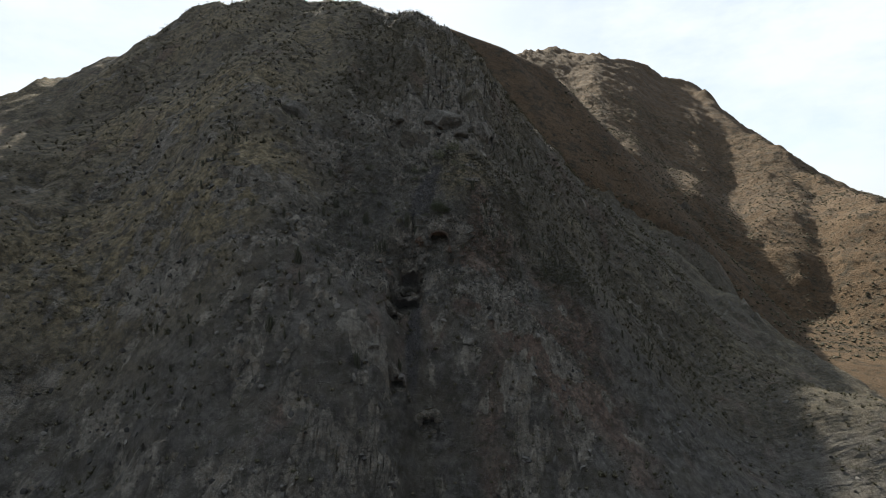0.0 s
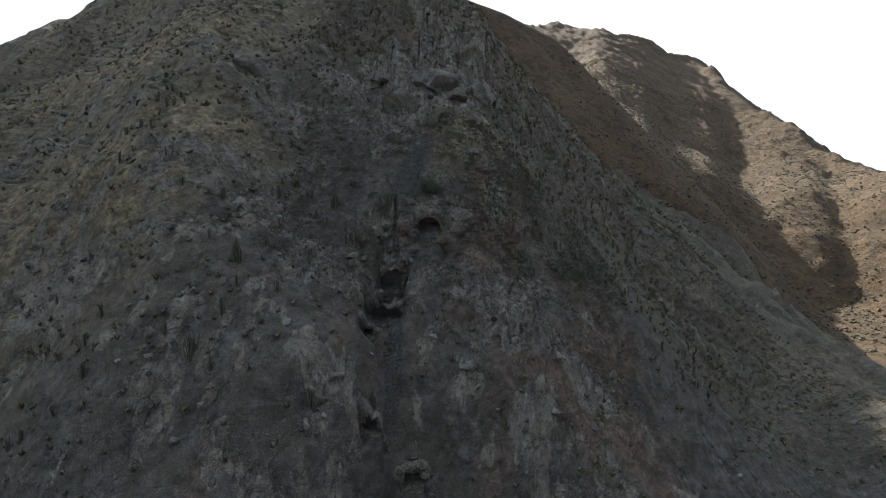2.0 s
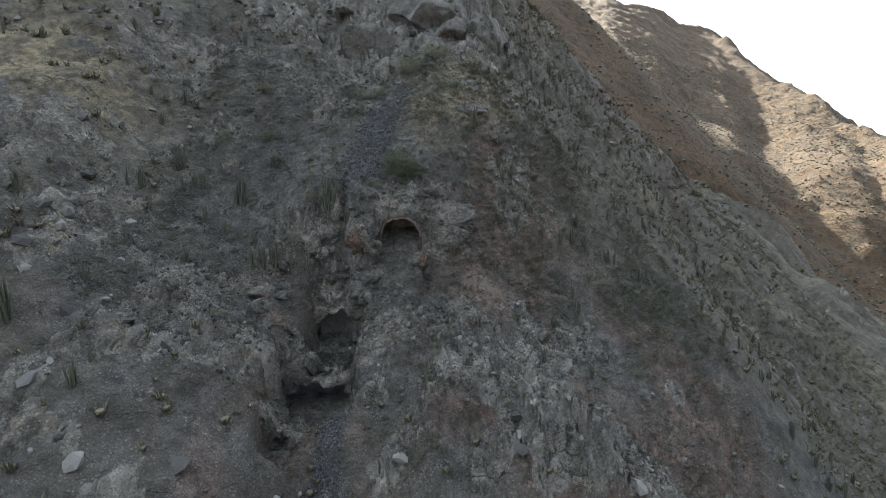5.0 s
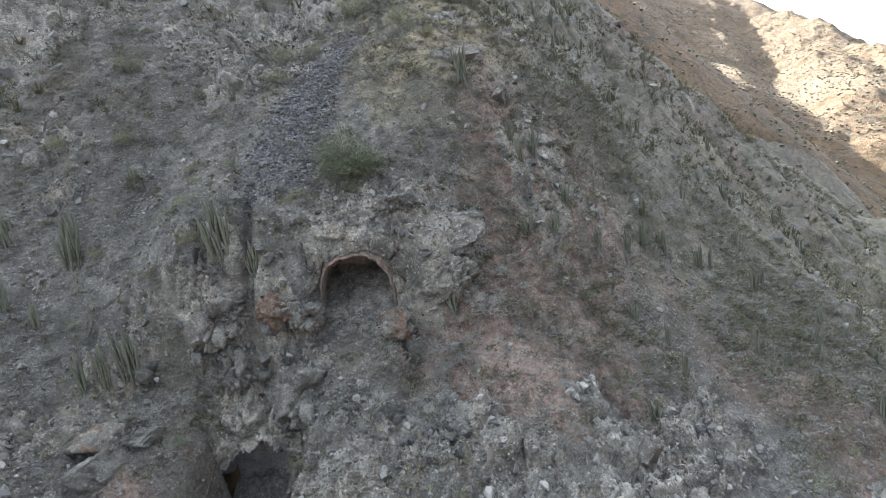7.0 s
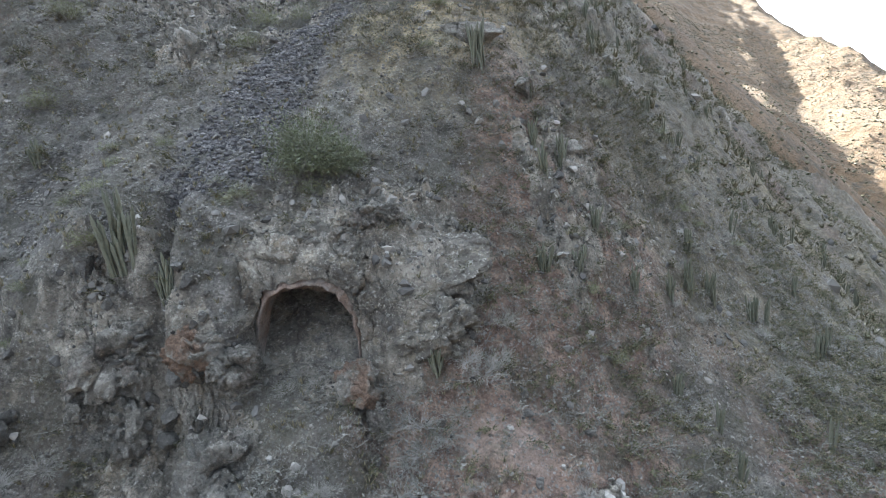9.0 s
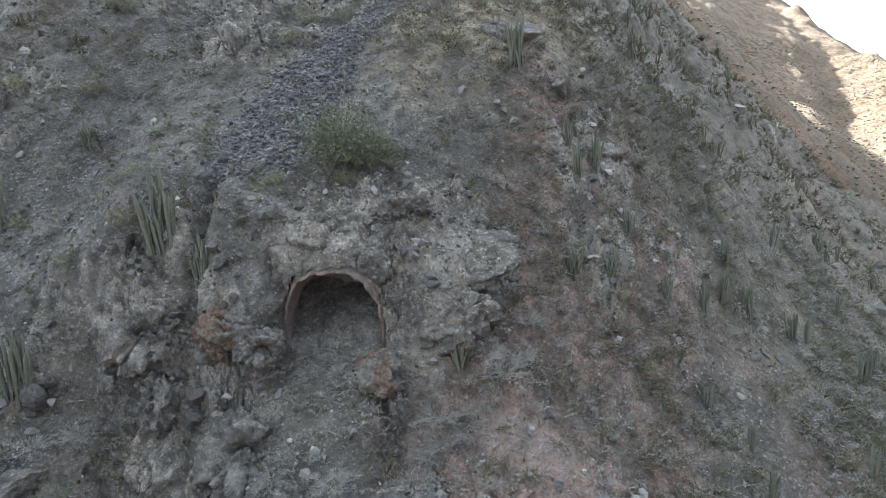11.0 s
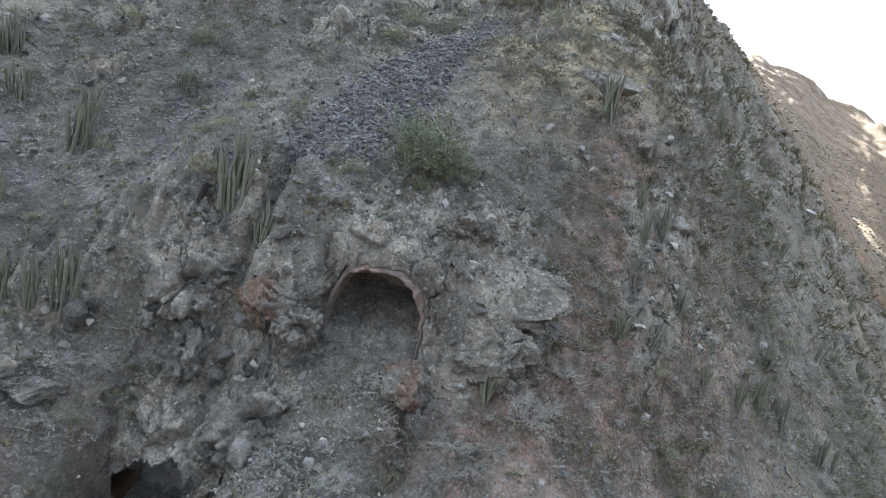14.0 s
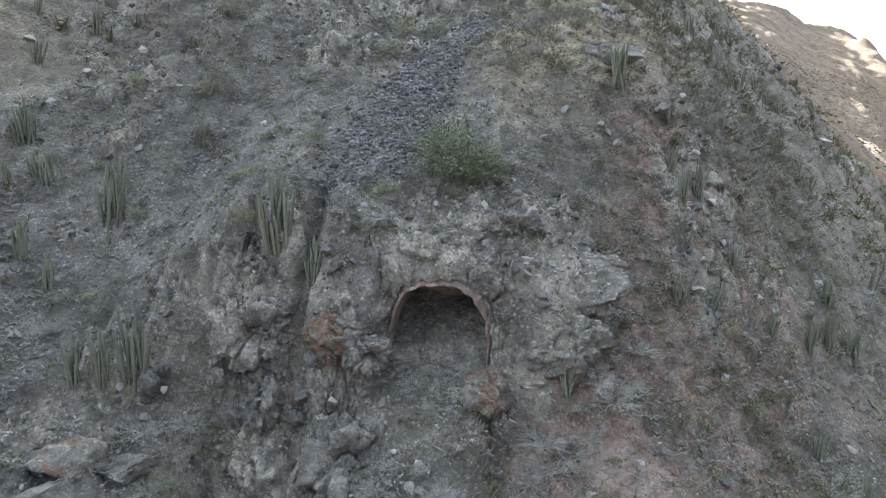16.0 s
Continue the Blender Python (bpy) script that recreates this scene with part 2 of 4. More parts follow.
def swell(x, y, cx, cy, rx, ry=None):
    return np.exp(-((x - cx) / rx) ** 2 - ((y - cy) / (ry or rx)) ** 2)


def crest_fall(x, y, crest, fall, blunt):
    """Height under a crest line of (x, y, z) corners: the highest of its stretches, falling away to all sides."""
    out = np.full(np.shape(x), -1e9)
    for (ax, ay, az), (bx, by, bz) in zip(crest, crest[1:]):
        ux, uy = bx - ax, by - ay
        t = np.clip(((x - ax) * ux + (y - ay) * uy) / (ux * ux + uy * uy), 0, 1)
        d = np.hypot(x - ax - t * ux, y - ay - t * uy)
        out = np.maximum(out, az + t * (bz - az) - fall * (np.sqrt(d * d + blunt * blunt) - blunt))
    return out


# spurs and hollows of the near mountain: one row across the slope at a time (y, first x, step, heights)
SPURS = [
    (44, -60, 24, (-9.6, -7.5, -6.2, -5.4, -4.1, -3.9)),
    (62, -60, 15, (-6.5, -6.0, 3.2, 5.6, -9.1, -0.6, -4.7, -5.3, -5.5)),
    (80, -54, 13, (-4.1, 0.2, 4.2, -8.6, 1.4, -1.4, -3.5, -4.2, -7.8, -6.2)),
    (97, -60, 15, (-7.2, 3.0, 2.2, -3.1, 2.1, -4.5, -1.7, -8.6, -8.3)),
    (118, -80, 20, (-3.2, 0.2, 3.0, -6.2, -0.7, -0.8, -8.9, -6.9, -12.4)),
    (148, -110, 28, (-0.9, -4.4, -2.0, -3.3, 10.6, -8.3, -1.2, -14.3)),
    (176, -120, 30, (-2.3, 1.3, 5.9, -7.1, 3.4, -2.5, -6.7)),
]
# smaller swells round the cave
KNOLLS = [
    (58, (-2.8, 2.6, -1.4, -3.3, -0.7, -0.0, -0.1)),
    (66, (-0.7, 1.6, 0.3, 0.8, 3.6, -0.4, -1.5)),
    (74, (0.0, -0.5, -0.4, 1.2, 1.4, 0.2, -1.6)),
    (82, (-0.5, 0.2, 1.1, -1.0, -2.3, 0.1, 3.2)),
    (90, (-3.3, 2.3, -0.9, 1.7, 0.0, -2.5, 0.6)),
    (98, (-1.0, 0.6, -1.9, 0.2, 1.7, 0.2, -1.5)),
    (106, (0.9, -0.6, -2.8, 0.5, 0.7, -0.8, -1.0)),
]
SUMMIT = [(-190, 205, 86), (-131, 195, 113), (-85, 188, 128), (-34, 182, 132)]
SHOULDER = [(-2, 279, 156), (30, 283, 146), (53, 286, 136)]
# unseen, added behind the near mountain; heights set by the shadow it casts
BACK_SHADE_RIDGE = [(-9, 265, 77), (3, 313, 93), (16, 365, 128), (35, 438, 156), (56, 523, 199), (73, 591, 230), (101, 701, 268)]
# added out of view on the left to keep sun off the near slope
WEST_SHADE_RIDGE = [(-225, 40, 85), (-222, 160, 170)]
FAR_SPUR = [(272, 441), (228, 342), (191, 273), (161, 228), (130, 180)]
FAR_GULLY = [(262, 360), (238, 316), (205, 264), (166, 210), (130, 165)]
FAR_HOLLOW = [(225, 470), (208, 435), (165, 330), (140, 270), (110, 200)]
FISSURE = [(-5.35, 83.4), (-5.05, 81.0), (-4.6, 79.2)]
MINE_GULLY = [(-5.2, 78.6), (-6.2, 72.0), (-4.2, 64.0), (-3.0, 54.0)]


def line_swell(x, y, line, width):
    near = np.full(np.shape(x), 1e9)
    for (ax, ay), (bx, by) in zip(line, line[1:]):
        ux, uy = bx - ax, by - ay
        t = np.clip(((x - ax) * ux + (y - ay) * uy) / (ux * ux + uy * uy), 0, 1)
        near = np.minimum(near, np.hypot(x - ax - t * ux, y - ay - t * uy))
    return np.exp(-(near / width) ** 2)


def band(x, y):
    """The rock band that holds the mouths: a steep step across the slope."""
    line = 80.45 + 1.2 * ramp(-3.2, -1.5, x) + 0.25 * fbm(x, y * 0 + 3.0, 2.0, 2, 19)
    return 1.9 * np.tanh((y - line) / 0.75) * ramp(-11, -8, x) * ramp(5, 1, x) * np.exp(-((y - 81) / 4.5) ** 2)


def near_land(x, y):
    z = crest_fall(x, y, SUMMIT, 0.78, 12)
    for row, first, step, heights in SPURS:
        for i, h in enumerate(heights):
            z = z + h * swell(x, y, first + i * step, row, step * 0.78 * 1.4142)
    for row, heights in KNOLLS:
        for i, h in enumerate(heights):
            z = z + h * swell(x, y, -22 + i * 8, row, 7.5)
    for cx, cy, rx, ry, h in ((3.0, 83.2, 2.3, 1.1, 0.9), (2.6, 81.6, 1.9, 0.9, 0.8), (-14.2, 75, 2.6, 1.6, 1.2), (-14, 71, 3, 1.4, 1.0), (16.5, 71.6, 2.8, 1.6, 1.0), (10.2, 74.3, 2.6, 1.2, 0.8)):
        z = z + h * swell(x, y, cx, cy, rx, ry)
    z = z - 9 * swell(x, y, -106, 136, 26) - 4 * swell(x, y, -92, 148, 15) - 6 * swell(x, y, -85, 100, 20)
    z = z + band(x, y) - 2.7 * line_swell(x, y, MINE_GULLY, 2.3) - 1.1 * line_swell(x, y, FISSURE, 0.26)
    z = z - 6 * ramp(80, 125, x)
    return np.maximum(z, crest_fall(x, y, SHOULDER, 1.1, 3))


def ridge_land(x, y):
    """The far ridge as faces that meet in its crest, an unseen ridge added behind the near mountain to cast its shade,
    and the valley.
    """
    left = 272 - 0.20 * (x - 139) + 0.578 * (y - 690) - 0.9 * np.maximum(0, 0.135 * y - x)
    right = 190 + 0.32 * (x - 298) + 0.41 * (y - 596)
    crag = 5 * fbm(x, y, 26, 4, 33)
    crest = 298 - 0.113 * (596 - y)
    back = 190 + 0.32 * (crest - 298) + 0.41 * (y - 596) - 0.6 * (x - crest) + crag
    top = 278 - 0.27 * (0.861 * (x - 139) - 0.509 * (y - 690)) - 0.45 * (0.509 * (x - 139) + 0.861 * (y - 690)) + crag
    side = 268 + 0.6 * (x - 125)
    z = np.minimum(np.minimum(np.maximum(left, right), back), np.minimum(top, side))
    z = z + 2 * line_swell(x, y, FAR_SPUR, 16) - 4 * line_swell(x, y, FAR_GULLY, 7) - 2 * line_swell(x, y, FAR_HOLLOW, 26) + 7 * swell(x, y, 299, 588, 9)
    way = x / np.maximum(y, 1.0)
    z = z - 10 * ramp(0.49, 0.56, way) * ramp(0.92, 0.76, way) + 9 * ramp(0.24, 0.30, way) * ramp(0.43, 0.37, way)
    across, down = 0.868 * x + 0.496 * y, 0.496 * x - 0.868 * y
    rough = ramp(-30, 10, z)
    z = z + rough * (3.6 * fbm(across + 0.15 * down, down * 0.3, 40, 3, 31) + 4.6 * fbm(across, down * 0.5, 13, 4, 37) - 3.0 * np.abs(fbm(across + 6 * fbm(x, y, 30, 2, 43), down * 0.35, 20, 3, 45)) + 2.6 * np.abs(fbm(x, y, 7, 3, 39)))
    z = np.maximum(z, crest_fall(x, y, BACK_SHADE_RIDGE, 0.75, 8) + 6 * fbm(x, y, 30, 4, 35))
    # the added sun blocker in the west
    z = np.maximum(z, crest_fall(x, y, WEST_SHADE_RIDGE, 1.6, 4))
    z = np.maximum(z, 290 * swell(x, y, -1500, 1050, 420, 500) * (1 + 0.2 * fbm(x, y, 300, 3, 5)))
    return np.maximum(z, -30 + 5 * fbm(x, y, 160, 3, 41))


def far_land(x, y):
    """The far ridge: its foot as laid out above, its upper faces drawn out into the distance."""
    r = np.hypot(x - 3, y - 10) + 1e-6
    drawn = 1.6 * ramp(350, 560, r) * (0.8 + 0.2 * ramp(0.30, 0.42, (x - 3) / np.maximum(y - 10, 1.0)))
    near = np.where(r > 350, 350 + (r - 350) / (1 + drawn), r)
    k = np.where((y > 10) & (x > -20), near / r, 1.0)
    z = ridge_land(3 + (x - 3) * k, 10 + (y - 10) * k)
    return np.where(k < 1, 57 + (z - 57) / k, z)


# pale ledges low on the slope, bare crags higher up, and hollows of soil between: x, y, half width, half depth
PALE_LEDGES = [(8.0, 80.0, 0.9, 0.6), (8.5, 78.7, 1.2, 0.5), (9.6, 75.9, 1.5, 1.0), (9.9, 74.1, 1.4, 0.5), (3.8, 74.9, 1.9, 0.8), (6.6, 73.0, 1.5, 0.5), (10.9, 72.6, 1.8, 0.6), (19.7, 79.0, 1.1, 0.7),
               (19.4, 84.6, 1.0, 0.6), (-15.3, 76.6, 2.5, 1.0), (-13.4, 72.6, 2.6, 0.9), (-8.4, 74.4, 2.0, 0.9), (-5.0, 76.0, 0.9, 0.7)]
LOW_LEDGES = [(7.8, 70.3, 1.8, 0.6), (3.5, 67.5, 2.0, 1.3), (11.4, 66.2, 2.3, 1.1), (17.1, 71.3, 2.3, 1.2), (0.0, 70.0, 1.9, 1.1), (-9.7, 63.9, 2.0, 1.4), (-12.6, 63.6, 2.2, 1.5), (7.9, 64.4, 2.4, 1.2), (-44.6, 72.6, 3.5, 2.0), (22.0, 75.0, 1.5, 0.9)]
HIGH_CRAGS = [(-6.1, 106.0, 4.0, 2.2), (2.7, 105.0, 2.0, 1.2), (1.3, 114.8, 5.0, 4.0), (-11.3, 112.9, 3.5, 3.0), (-24.9, 95.5, 6.0, 2.5), (-36.4, 103.0, 6.0, 3.5), (-26.5, 103.5, 3.0, 2.5), (-12.1, 95.4, 1.6, 1.8),
              (-17.6, 87.6, 1.3, 1.1), (-9.9, 95.5, 1.3, 1.8), (-66.0, 99.0, 7.0, 4.0), (-44.0, 92.6, 6.0, 3.0), (-16.6, 105.2, 3.5, 3.0)]
SOIL = [(-0.6, 79.7, 1.2, 0.9), (3.2, 79.8, 1.4, 0.8), (6.6, 78.6, 1.2, 0.8), (8.4, 82.8, 2.2, 1.0), (14.0, 76.5, 2.4, 1.5), (6.3, 70.8, 1.0, 0.6), (13.6, 69.3, 1.6, 1.2), (5.2, 72.2, 1.0, 0.5), (14.5, 83.5, 3.0, 2.0), (-11.0, 70.0, 2.0, 0.9), (-18.0, 80.0, 3.0, 2.5), (7.2, 67.4, 1.3, 0.9), (24.0, 82.0, 4.0, 4.0)]


STRAW = [(-36.7, 80.7, 5, 5), (-45.4, 81.3, 6, 4), (-53.0, 80.0, 7, 5), (-62.0, 84.0, 8, 6), (-30.0, 87.0, 5, 3), (-50.0, 110.0, 10, 5), (-66.0, 118.0, 12, 5), (2.0, 92.5, 3.5, 2.5), (4.0, 96.0, 4, 2.5)]


def bare(x, y, spots, grow=1.0):
    """How near a place is to the ragged middle of any of the spots, 0 to 1."""
    wx, wy = x + 0.9 * fbm(x, y, 2.2, 3, 101), y + 0.7 * fbm(x, y, 2.2, 3, 103)
    out = np.zeros(np.shape(x))
    for cx, cy, rx, ry in spots:
        out = np.maximum(out, swell(wx, wy, cx, cy, rx * grow, ry * grow))
    return out


def slanting(x, y):
    """Ledges that run up to the right across the lower flank, 0 to 1."""
    along, across = 0.8 * x + 0.6 * y, 0.8 * y - 0.6 * x
    run = fbm(along * 0.30, across + 0.8 * fbm(x, y, 3, 2, 117), 2.4, 4, 119)
    return ramp(0.08, 0.38, run) * np.clip(1.3 * swell(x, y, 13, 70, 12, 9), 0, 1) * ramp(2, 5, x)


def paleness(x, y):
    """Pale weathered ledges, 0 to 1."""
    near = np.maximum(bare(x, y, PALE_LEDGES, 1.2), bare(x, y, LOW_LEDGES, 1.2))
    return ramp(0.30, 0.55, near + 0.75 * fbm(x, y, 1.3, 4, 105) * ramp(0.1, 0.4, near)) * (0.6 + 0.4 * ramp(70, 74, y))


def rockiness(x, y):
    """How much bare rock shows, 0 to 1."""
    r = 0.30 + 0.5 * fbm(x, y, 13, 2, 51) + 0.75 * fbm(x, y, 3.6, 3, 53)
    r = r + 0.75 * slanting(x, y) + 0.9 * bare(x, y, PALE_LEDGES) + 0.7 * bare(x, y, LOW_LEDGES) + 0.5 * fbm(x, y, 1.4, 3, 107) + 0.8 * bare(x, y, HIGH_CRAGS, 1.15) - 0.7 * bare(x, y, SOIL)
    for cx, cy, rx, ry, h in ((-6.2, 80.9, 1.9, 1.6, 0.9), (3.2, 83.2, 2.8, 1.7, 0.9), (-0.9, 83.0, 1.9, 1.2, 1.0), (-3.2, 79.8, 1.2, 1.0, 0.5),
                              (8.5, 90, 3, 3, 0.4), (-8, 91, 3, 2, 0.5), (-5, 105, 9, 7, 0.8), (1, 112, 11, 12, 0.65), (9, 74, 7, 4, 0.6), (-14, 73, 5, 4, 0.7), (16, 72, 4, 3, 0.7)):
        r = r + h * swell(x, y, cx, cy, rx, ry)
    for cx, cy, rx, ry, h in ((-1.5, 88.5, 2.4, 6.0, -0.9), (6.3, 80.8, 2.4, 1.6, -0.6), (-10, 86, 5, 3, -0.4), (-4.3, 69, 1.5, 6, -0.8)):
        r = r + h * swell(x, y, cx, cy, rx, ry)
    r = r - 0.40 * ramp(9, 18, x) - 0.35 * ramp(-18, -28, x) * ramp(85, 95, y)
    return ramp(0.30, 0.75, r)


def blocks(x, y, size, seed, groove):
    """Broken blocks: flat tops at chance heights and tilts, with clefts between them."""
    f1, f2, own = worley(x, y, size, seed)
    edge = f2 - f1
    tilt = (own * 7.3 % 1 - 0.5) * (x % size) / size + (own * 3.7 % 1 - 0.5) * f1
    return (own - 0.5 + 0.5 * tilt) * ramp(0, 0.13, edge) - groove * (1 - ramp(0, 0.09, edge))


def relief(x, plan, base):
    """Swells, ledges and blocks on the near mountain, laid out along the slope."""
    r = rockiness(x, plan)
    y = plan
    far = np.clip(ramp(95, 118, y) * (1 - 0.5 * ramp(-20, -36, x)) + 0.5 * ramp(-20, -36, x) + ramp(72, 55, y) * 0.5 + ramp(22, 34, x) * 0.5, 0, 1)
    far = far * (1 - 0.7 * ramp(-8, -22, x) * ramp(86, 96, plan))
    y = 0.62 * plan + 0.80 * base
    z = 0.8 * fbm(x, y, 9, 3, 3) + (0.26 + 0.14 * r) * fbm(x, y, 2.2, 5, 11)
    wx, wy = x + 0.45 * fbm(x, y, 1.5, 3, 21), y + 0.45 * fbm(x, y, 1.5, 3, 23)
    calm = 1 - 0.8 * np.clip(swell(x, plan, 3.3, 83.5, 2.2, 0.9) + swell(x, plan, -0.9, 82.7, 1.6, 0.8) + swell(x, plan, 2.8, 81.8, 1.5, 0.7), 0, 1)
    r = r * calm
    z = z + r * 1.0 * blocks(wx * 1.25, wy, 1.5, 61, 0.35)
    fine = ramp(66, 74, plan) * ramp(110, 98, plan)
    z = z + (0.30 + r) * 0.36 * blocks(wx * 1.2, wy * 0.9, 0.6, 67, 0.3) * (0.25 + 0.75 * fine)
    z = z + (0.40 + r) * 0.15 * blocks(wx, wy, 0.29, 69, 0.3) * fine
    lx, ly = x + 2.0 * fbm(x, y, 7, 3, 25), y + 2.0 * fbm(x, y, 7, 3, 27)
    z = z + far * (0.35 + r) * 2.1 * blocks(lx * 1.3, ly, 6.0, 71, 0.3) + far * (0.4 + r) * 0.9 * blocks(lx, ly, 2.6, 73, 0.3) + far * (fbm(x, y, 5, 4, 75) - 0.9)
    wide = 3.0 * fbm(x, y, 22, 3, 111)
    ribs = np.abs(fbm(x + wide, y * 0.45, 17, 3, 113))
    high = ramp(93, 112, plan) + ramp(-22, -34, x) * ramp(70, 80, plan)
    return z + np.clip(high, 0, 1) * (1.5 - 6.0 * np.minimum(ribs, 0.5) + 1.2 * blocks(lx * 0.9, ly * 0.8, 11.0, 115, 0.5))


# the mouths: x, y, half width, height of the sill and of the crown, length of the apron, depth
ADITS = [(-0.9, 81.8, 1.55, 50.2, 52.78, 1.5, 2.3), (-5.2, 79.0, 1.6, 43.6, 46.4, 1.5, 1.5), (-5.9, 75.6, 2.4, 40.3, 42.4, 1.8, 1.5), (-7.4, 71.7, 0.6, 39.9, 41.0, 0.7, 1.3),
         (-6.1, 64.0, 0.9, 32.3, 34.0, 0.8, 1.4), (-1.9, 63.0, 1.0, 27.0, 28.9, 0.8, 1.5)]


def land(x, y, fine=True):
    """Height of the ground at x, y."""
    z = near_land(x, y)
    if fine:
        z = z + relief(x, y, z)
    for ax, ay, half, sill, crown, apron, depth in ADITS:
        rag = 0.28 * fbm(x, y, 0.9, 3, 85)
        side = ramp(half + 0.55, half - 0.05, np.abs(x - ax) + rag)
        front = side * ramp(ay - apron - 1.6, ay - apron, y + rag) * (y < ay)
        cut = sill - 0.72 * (ay - y) + 0.16 * fbm(x, y, 0.7, 3, 81)
        z = np.where(y < ay, z + front * (cut - z), z)
    return z


# ---- end of shape ----


# ---- meshes ----
def mesh_from(name, verts, faces, material, smooth=True):
    """A mesh from arrays: verts n x 3, faces m x 3 or m x 4."""
    me = bpy.data.meshes.new(name)
    k = faces.shape[1]
    me.vertices.add(len(verts))
    me.vertices.foreach_set("co", np.ascontiguousarray(verts, dtype=np.float32).ravel())
    me.loops.add(faces.size)
    me.loops.foreach_set("vertex_index", np.ascontiguousarray(faces, dtype=np.int32).ravel())
    me.polygons.add(len(faces))
    me.polygons.foreach_set("loop_start", np.arange(0, faces.size, k, dtype=np.int32))
    me.polygons.foreach_set("use_smooth", np.full(len(faces), smooth))
    me.update(calc_edges=True)
    me.validate()
    me.materials.append(material)
    return me


def spaced(a, b, lo, hi, fine, grow, most):
    """Grid lines from a to b: fine steps between lo and hi, growing outside."""
    mid = list(np.arange(lo, hi + fine / 2, fine))
    top = mid[-1]
    for sign, end in ((-1, a), (1, b)):
        v, s = (lo, fine) if sign < 0 else (top, fine)
        while (end - v) * sign > 0:
            s = min(s * grow, most)
            v += sign * s
            mid.append(v)
    return np.array(sorted(mid))


def grid_faces(nx, ny):
    i = (np.arange(ny - 1)[:, None] * nx + np.arange(nx - 1)).ravel()
    return np.stack([i, i + 1, i + nx + 1, i + nx], 1)


def set_attr(me, name, values):
    at = me.attributes.new(name, "FLOAT", "POINT")
    at.data.foreach_set("value", values.astype(np.float32).ravel())


def red_soil(x, y):
    r = fbm(x, y, 7, 3, 91) * 0.9 + 1.3 * swell(x, y, 6.0, 80, 3.6, 2.4) + 0.85 * swell(x, y, 15, 73, 15, 13) + 0.45 * swell(x, y, 11, 88, 5, 4) + 0.5 * swell(x, y, -9, 76.5, 1.5, 0.8) - 0.12
    return ramp(0.15, 0.7, r)


TRAIL = [(5.1, 81.2), (6.2, 81.25), (7.9, 81.6), (9.6, 82.15), (12.1, 83.2)]


def scree_run(x, y):
    mid = -4.7 + (y - 83.0) * 0.22
    a = np.exp(-((x - mid) / (2.0 - 0.05 * np.maximum(y - 88, 0))) ** 2) * ramp(82.5, 84, y) * ramp(99, 94, y)
    b = swell(x, y, -4.4, 70, 1.3, 6.0)
    return np.clip(ramp(0.25, 0.7, np.maximum(a, b) + 0.25 * fbm(x, y, 1.4, 3, 97)), 0, 1)


def build_mountain():
    xs = spaced(-150, 120, -15, 17, 0.085, 1.028, 1.2)
    ys = spaced(10, 215, 75.5, 94, 0.08, 1.026, 1.2)
    for ax, ay, *_ in ADITS:  # an upright step at each mouth
        ys = ys[np.abs(ys - ay) > 0.05]
        ys = np.sort(np.r_[ys, ay - 0.01, ay + 0.03])
    x, y = np.meshgrid(xs, ys)
    z = land(x, y)
    f = grid_faces(len(xs), len(ys))
    cx, cy = x.ravel()[f].mean(1), y.ravel()[f].mean(1)
    gone = np.zeros(len(f), bool)
    for ax, ay, half, *_ in ADITS:
        gone |= (np.abs(cx - ax) < half + 0.85) & (np.abs(cy - ay - 0.01) < 0.02)
        gone |= (cy > ay) & (((cx - ax) / (half + 0.9)) ** 2 + ((cy - ay) / (0.5 + 0.28 * half)) ** 2 < 1)
    me = mesh_from("mountain", np.stack([x, y, z], -1).reshape(-1, 3), f[~gone], GROUND)
    set_attr(me, "rock", rockiness(x, y))
    set_attr(me, "trail", np.maximum(line_swell(x, y, TRAIL, 0.16), ramp(0.30, 0.6, bare(x, y, [(4.9, 80.4, 1.9, 0.75)]))))
    set_attr(me, "red", red_soil(x, y))
    set_attr(me, "pale", paleness(x, y))
    # straw spots, plus paler ground over the left flank in place of sky glow
    set_attr(me, "straw", np.clip(bare(x, y, STRAW, 1.6) + 0.45 * ramp(-22, -34, x) * ramp(58, 74, y) + 0.35 * ramp(0.0, 0.35, fbm(x, y, 16, 3, 109)) * ramp(95, 110, y), 0, 1))
    # dark turf thinned on the left, again to paint in that glow
    set_attr(me, "turf", np.clip(ramp(6, 16, x) * ramp(79, 90, y) + ramp(96, 106, y) * (1 - 0.6 * ramp(-20, -34, x)), 0, 1))
    set_attr(me, "scree", scree_run(x, y) * (1 - rockiness(x, y)))
    return tagged(new("mountain", me), "steep stony mountainside in shade with bare grey outcrops", "mountainside", kind="structure")


def build_far():
    xs = spaced(-4000, 4000, 70, 330, 2.4, 1.012, 250)
    ys = spaced(-3000, 4500, 190, 560, 2.6, 1.012, 250)
    x, y = np.meshgrid(xs, ys)
    inside = ramp(-155, -145, x) * ramp(125, 115, x) * ramp(6, 16, y) * ramp(220, 210, y)
    base = near_land(x, y)
    z = np.maximum(far_land(x, y), np.where((x > -400) & (x < 400), base, -50)) - 0.5
    z = z - 6 * inside
    me = mesh_from("ground", np.stack([x, y, z], -1).reshape(-1, 3), grid_faces(len(xs), len(ys)), FAR)
    return tagged(new("ground", me), "dry valley floor rising to a far sunlit ridge", "ground", kind="structure")


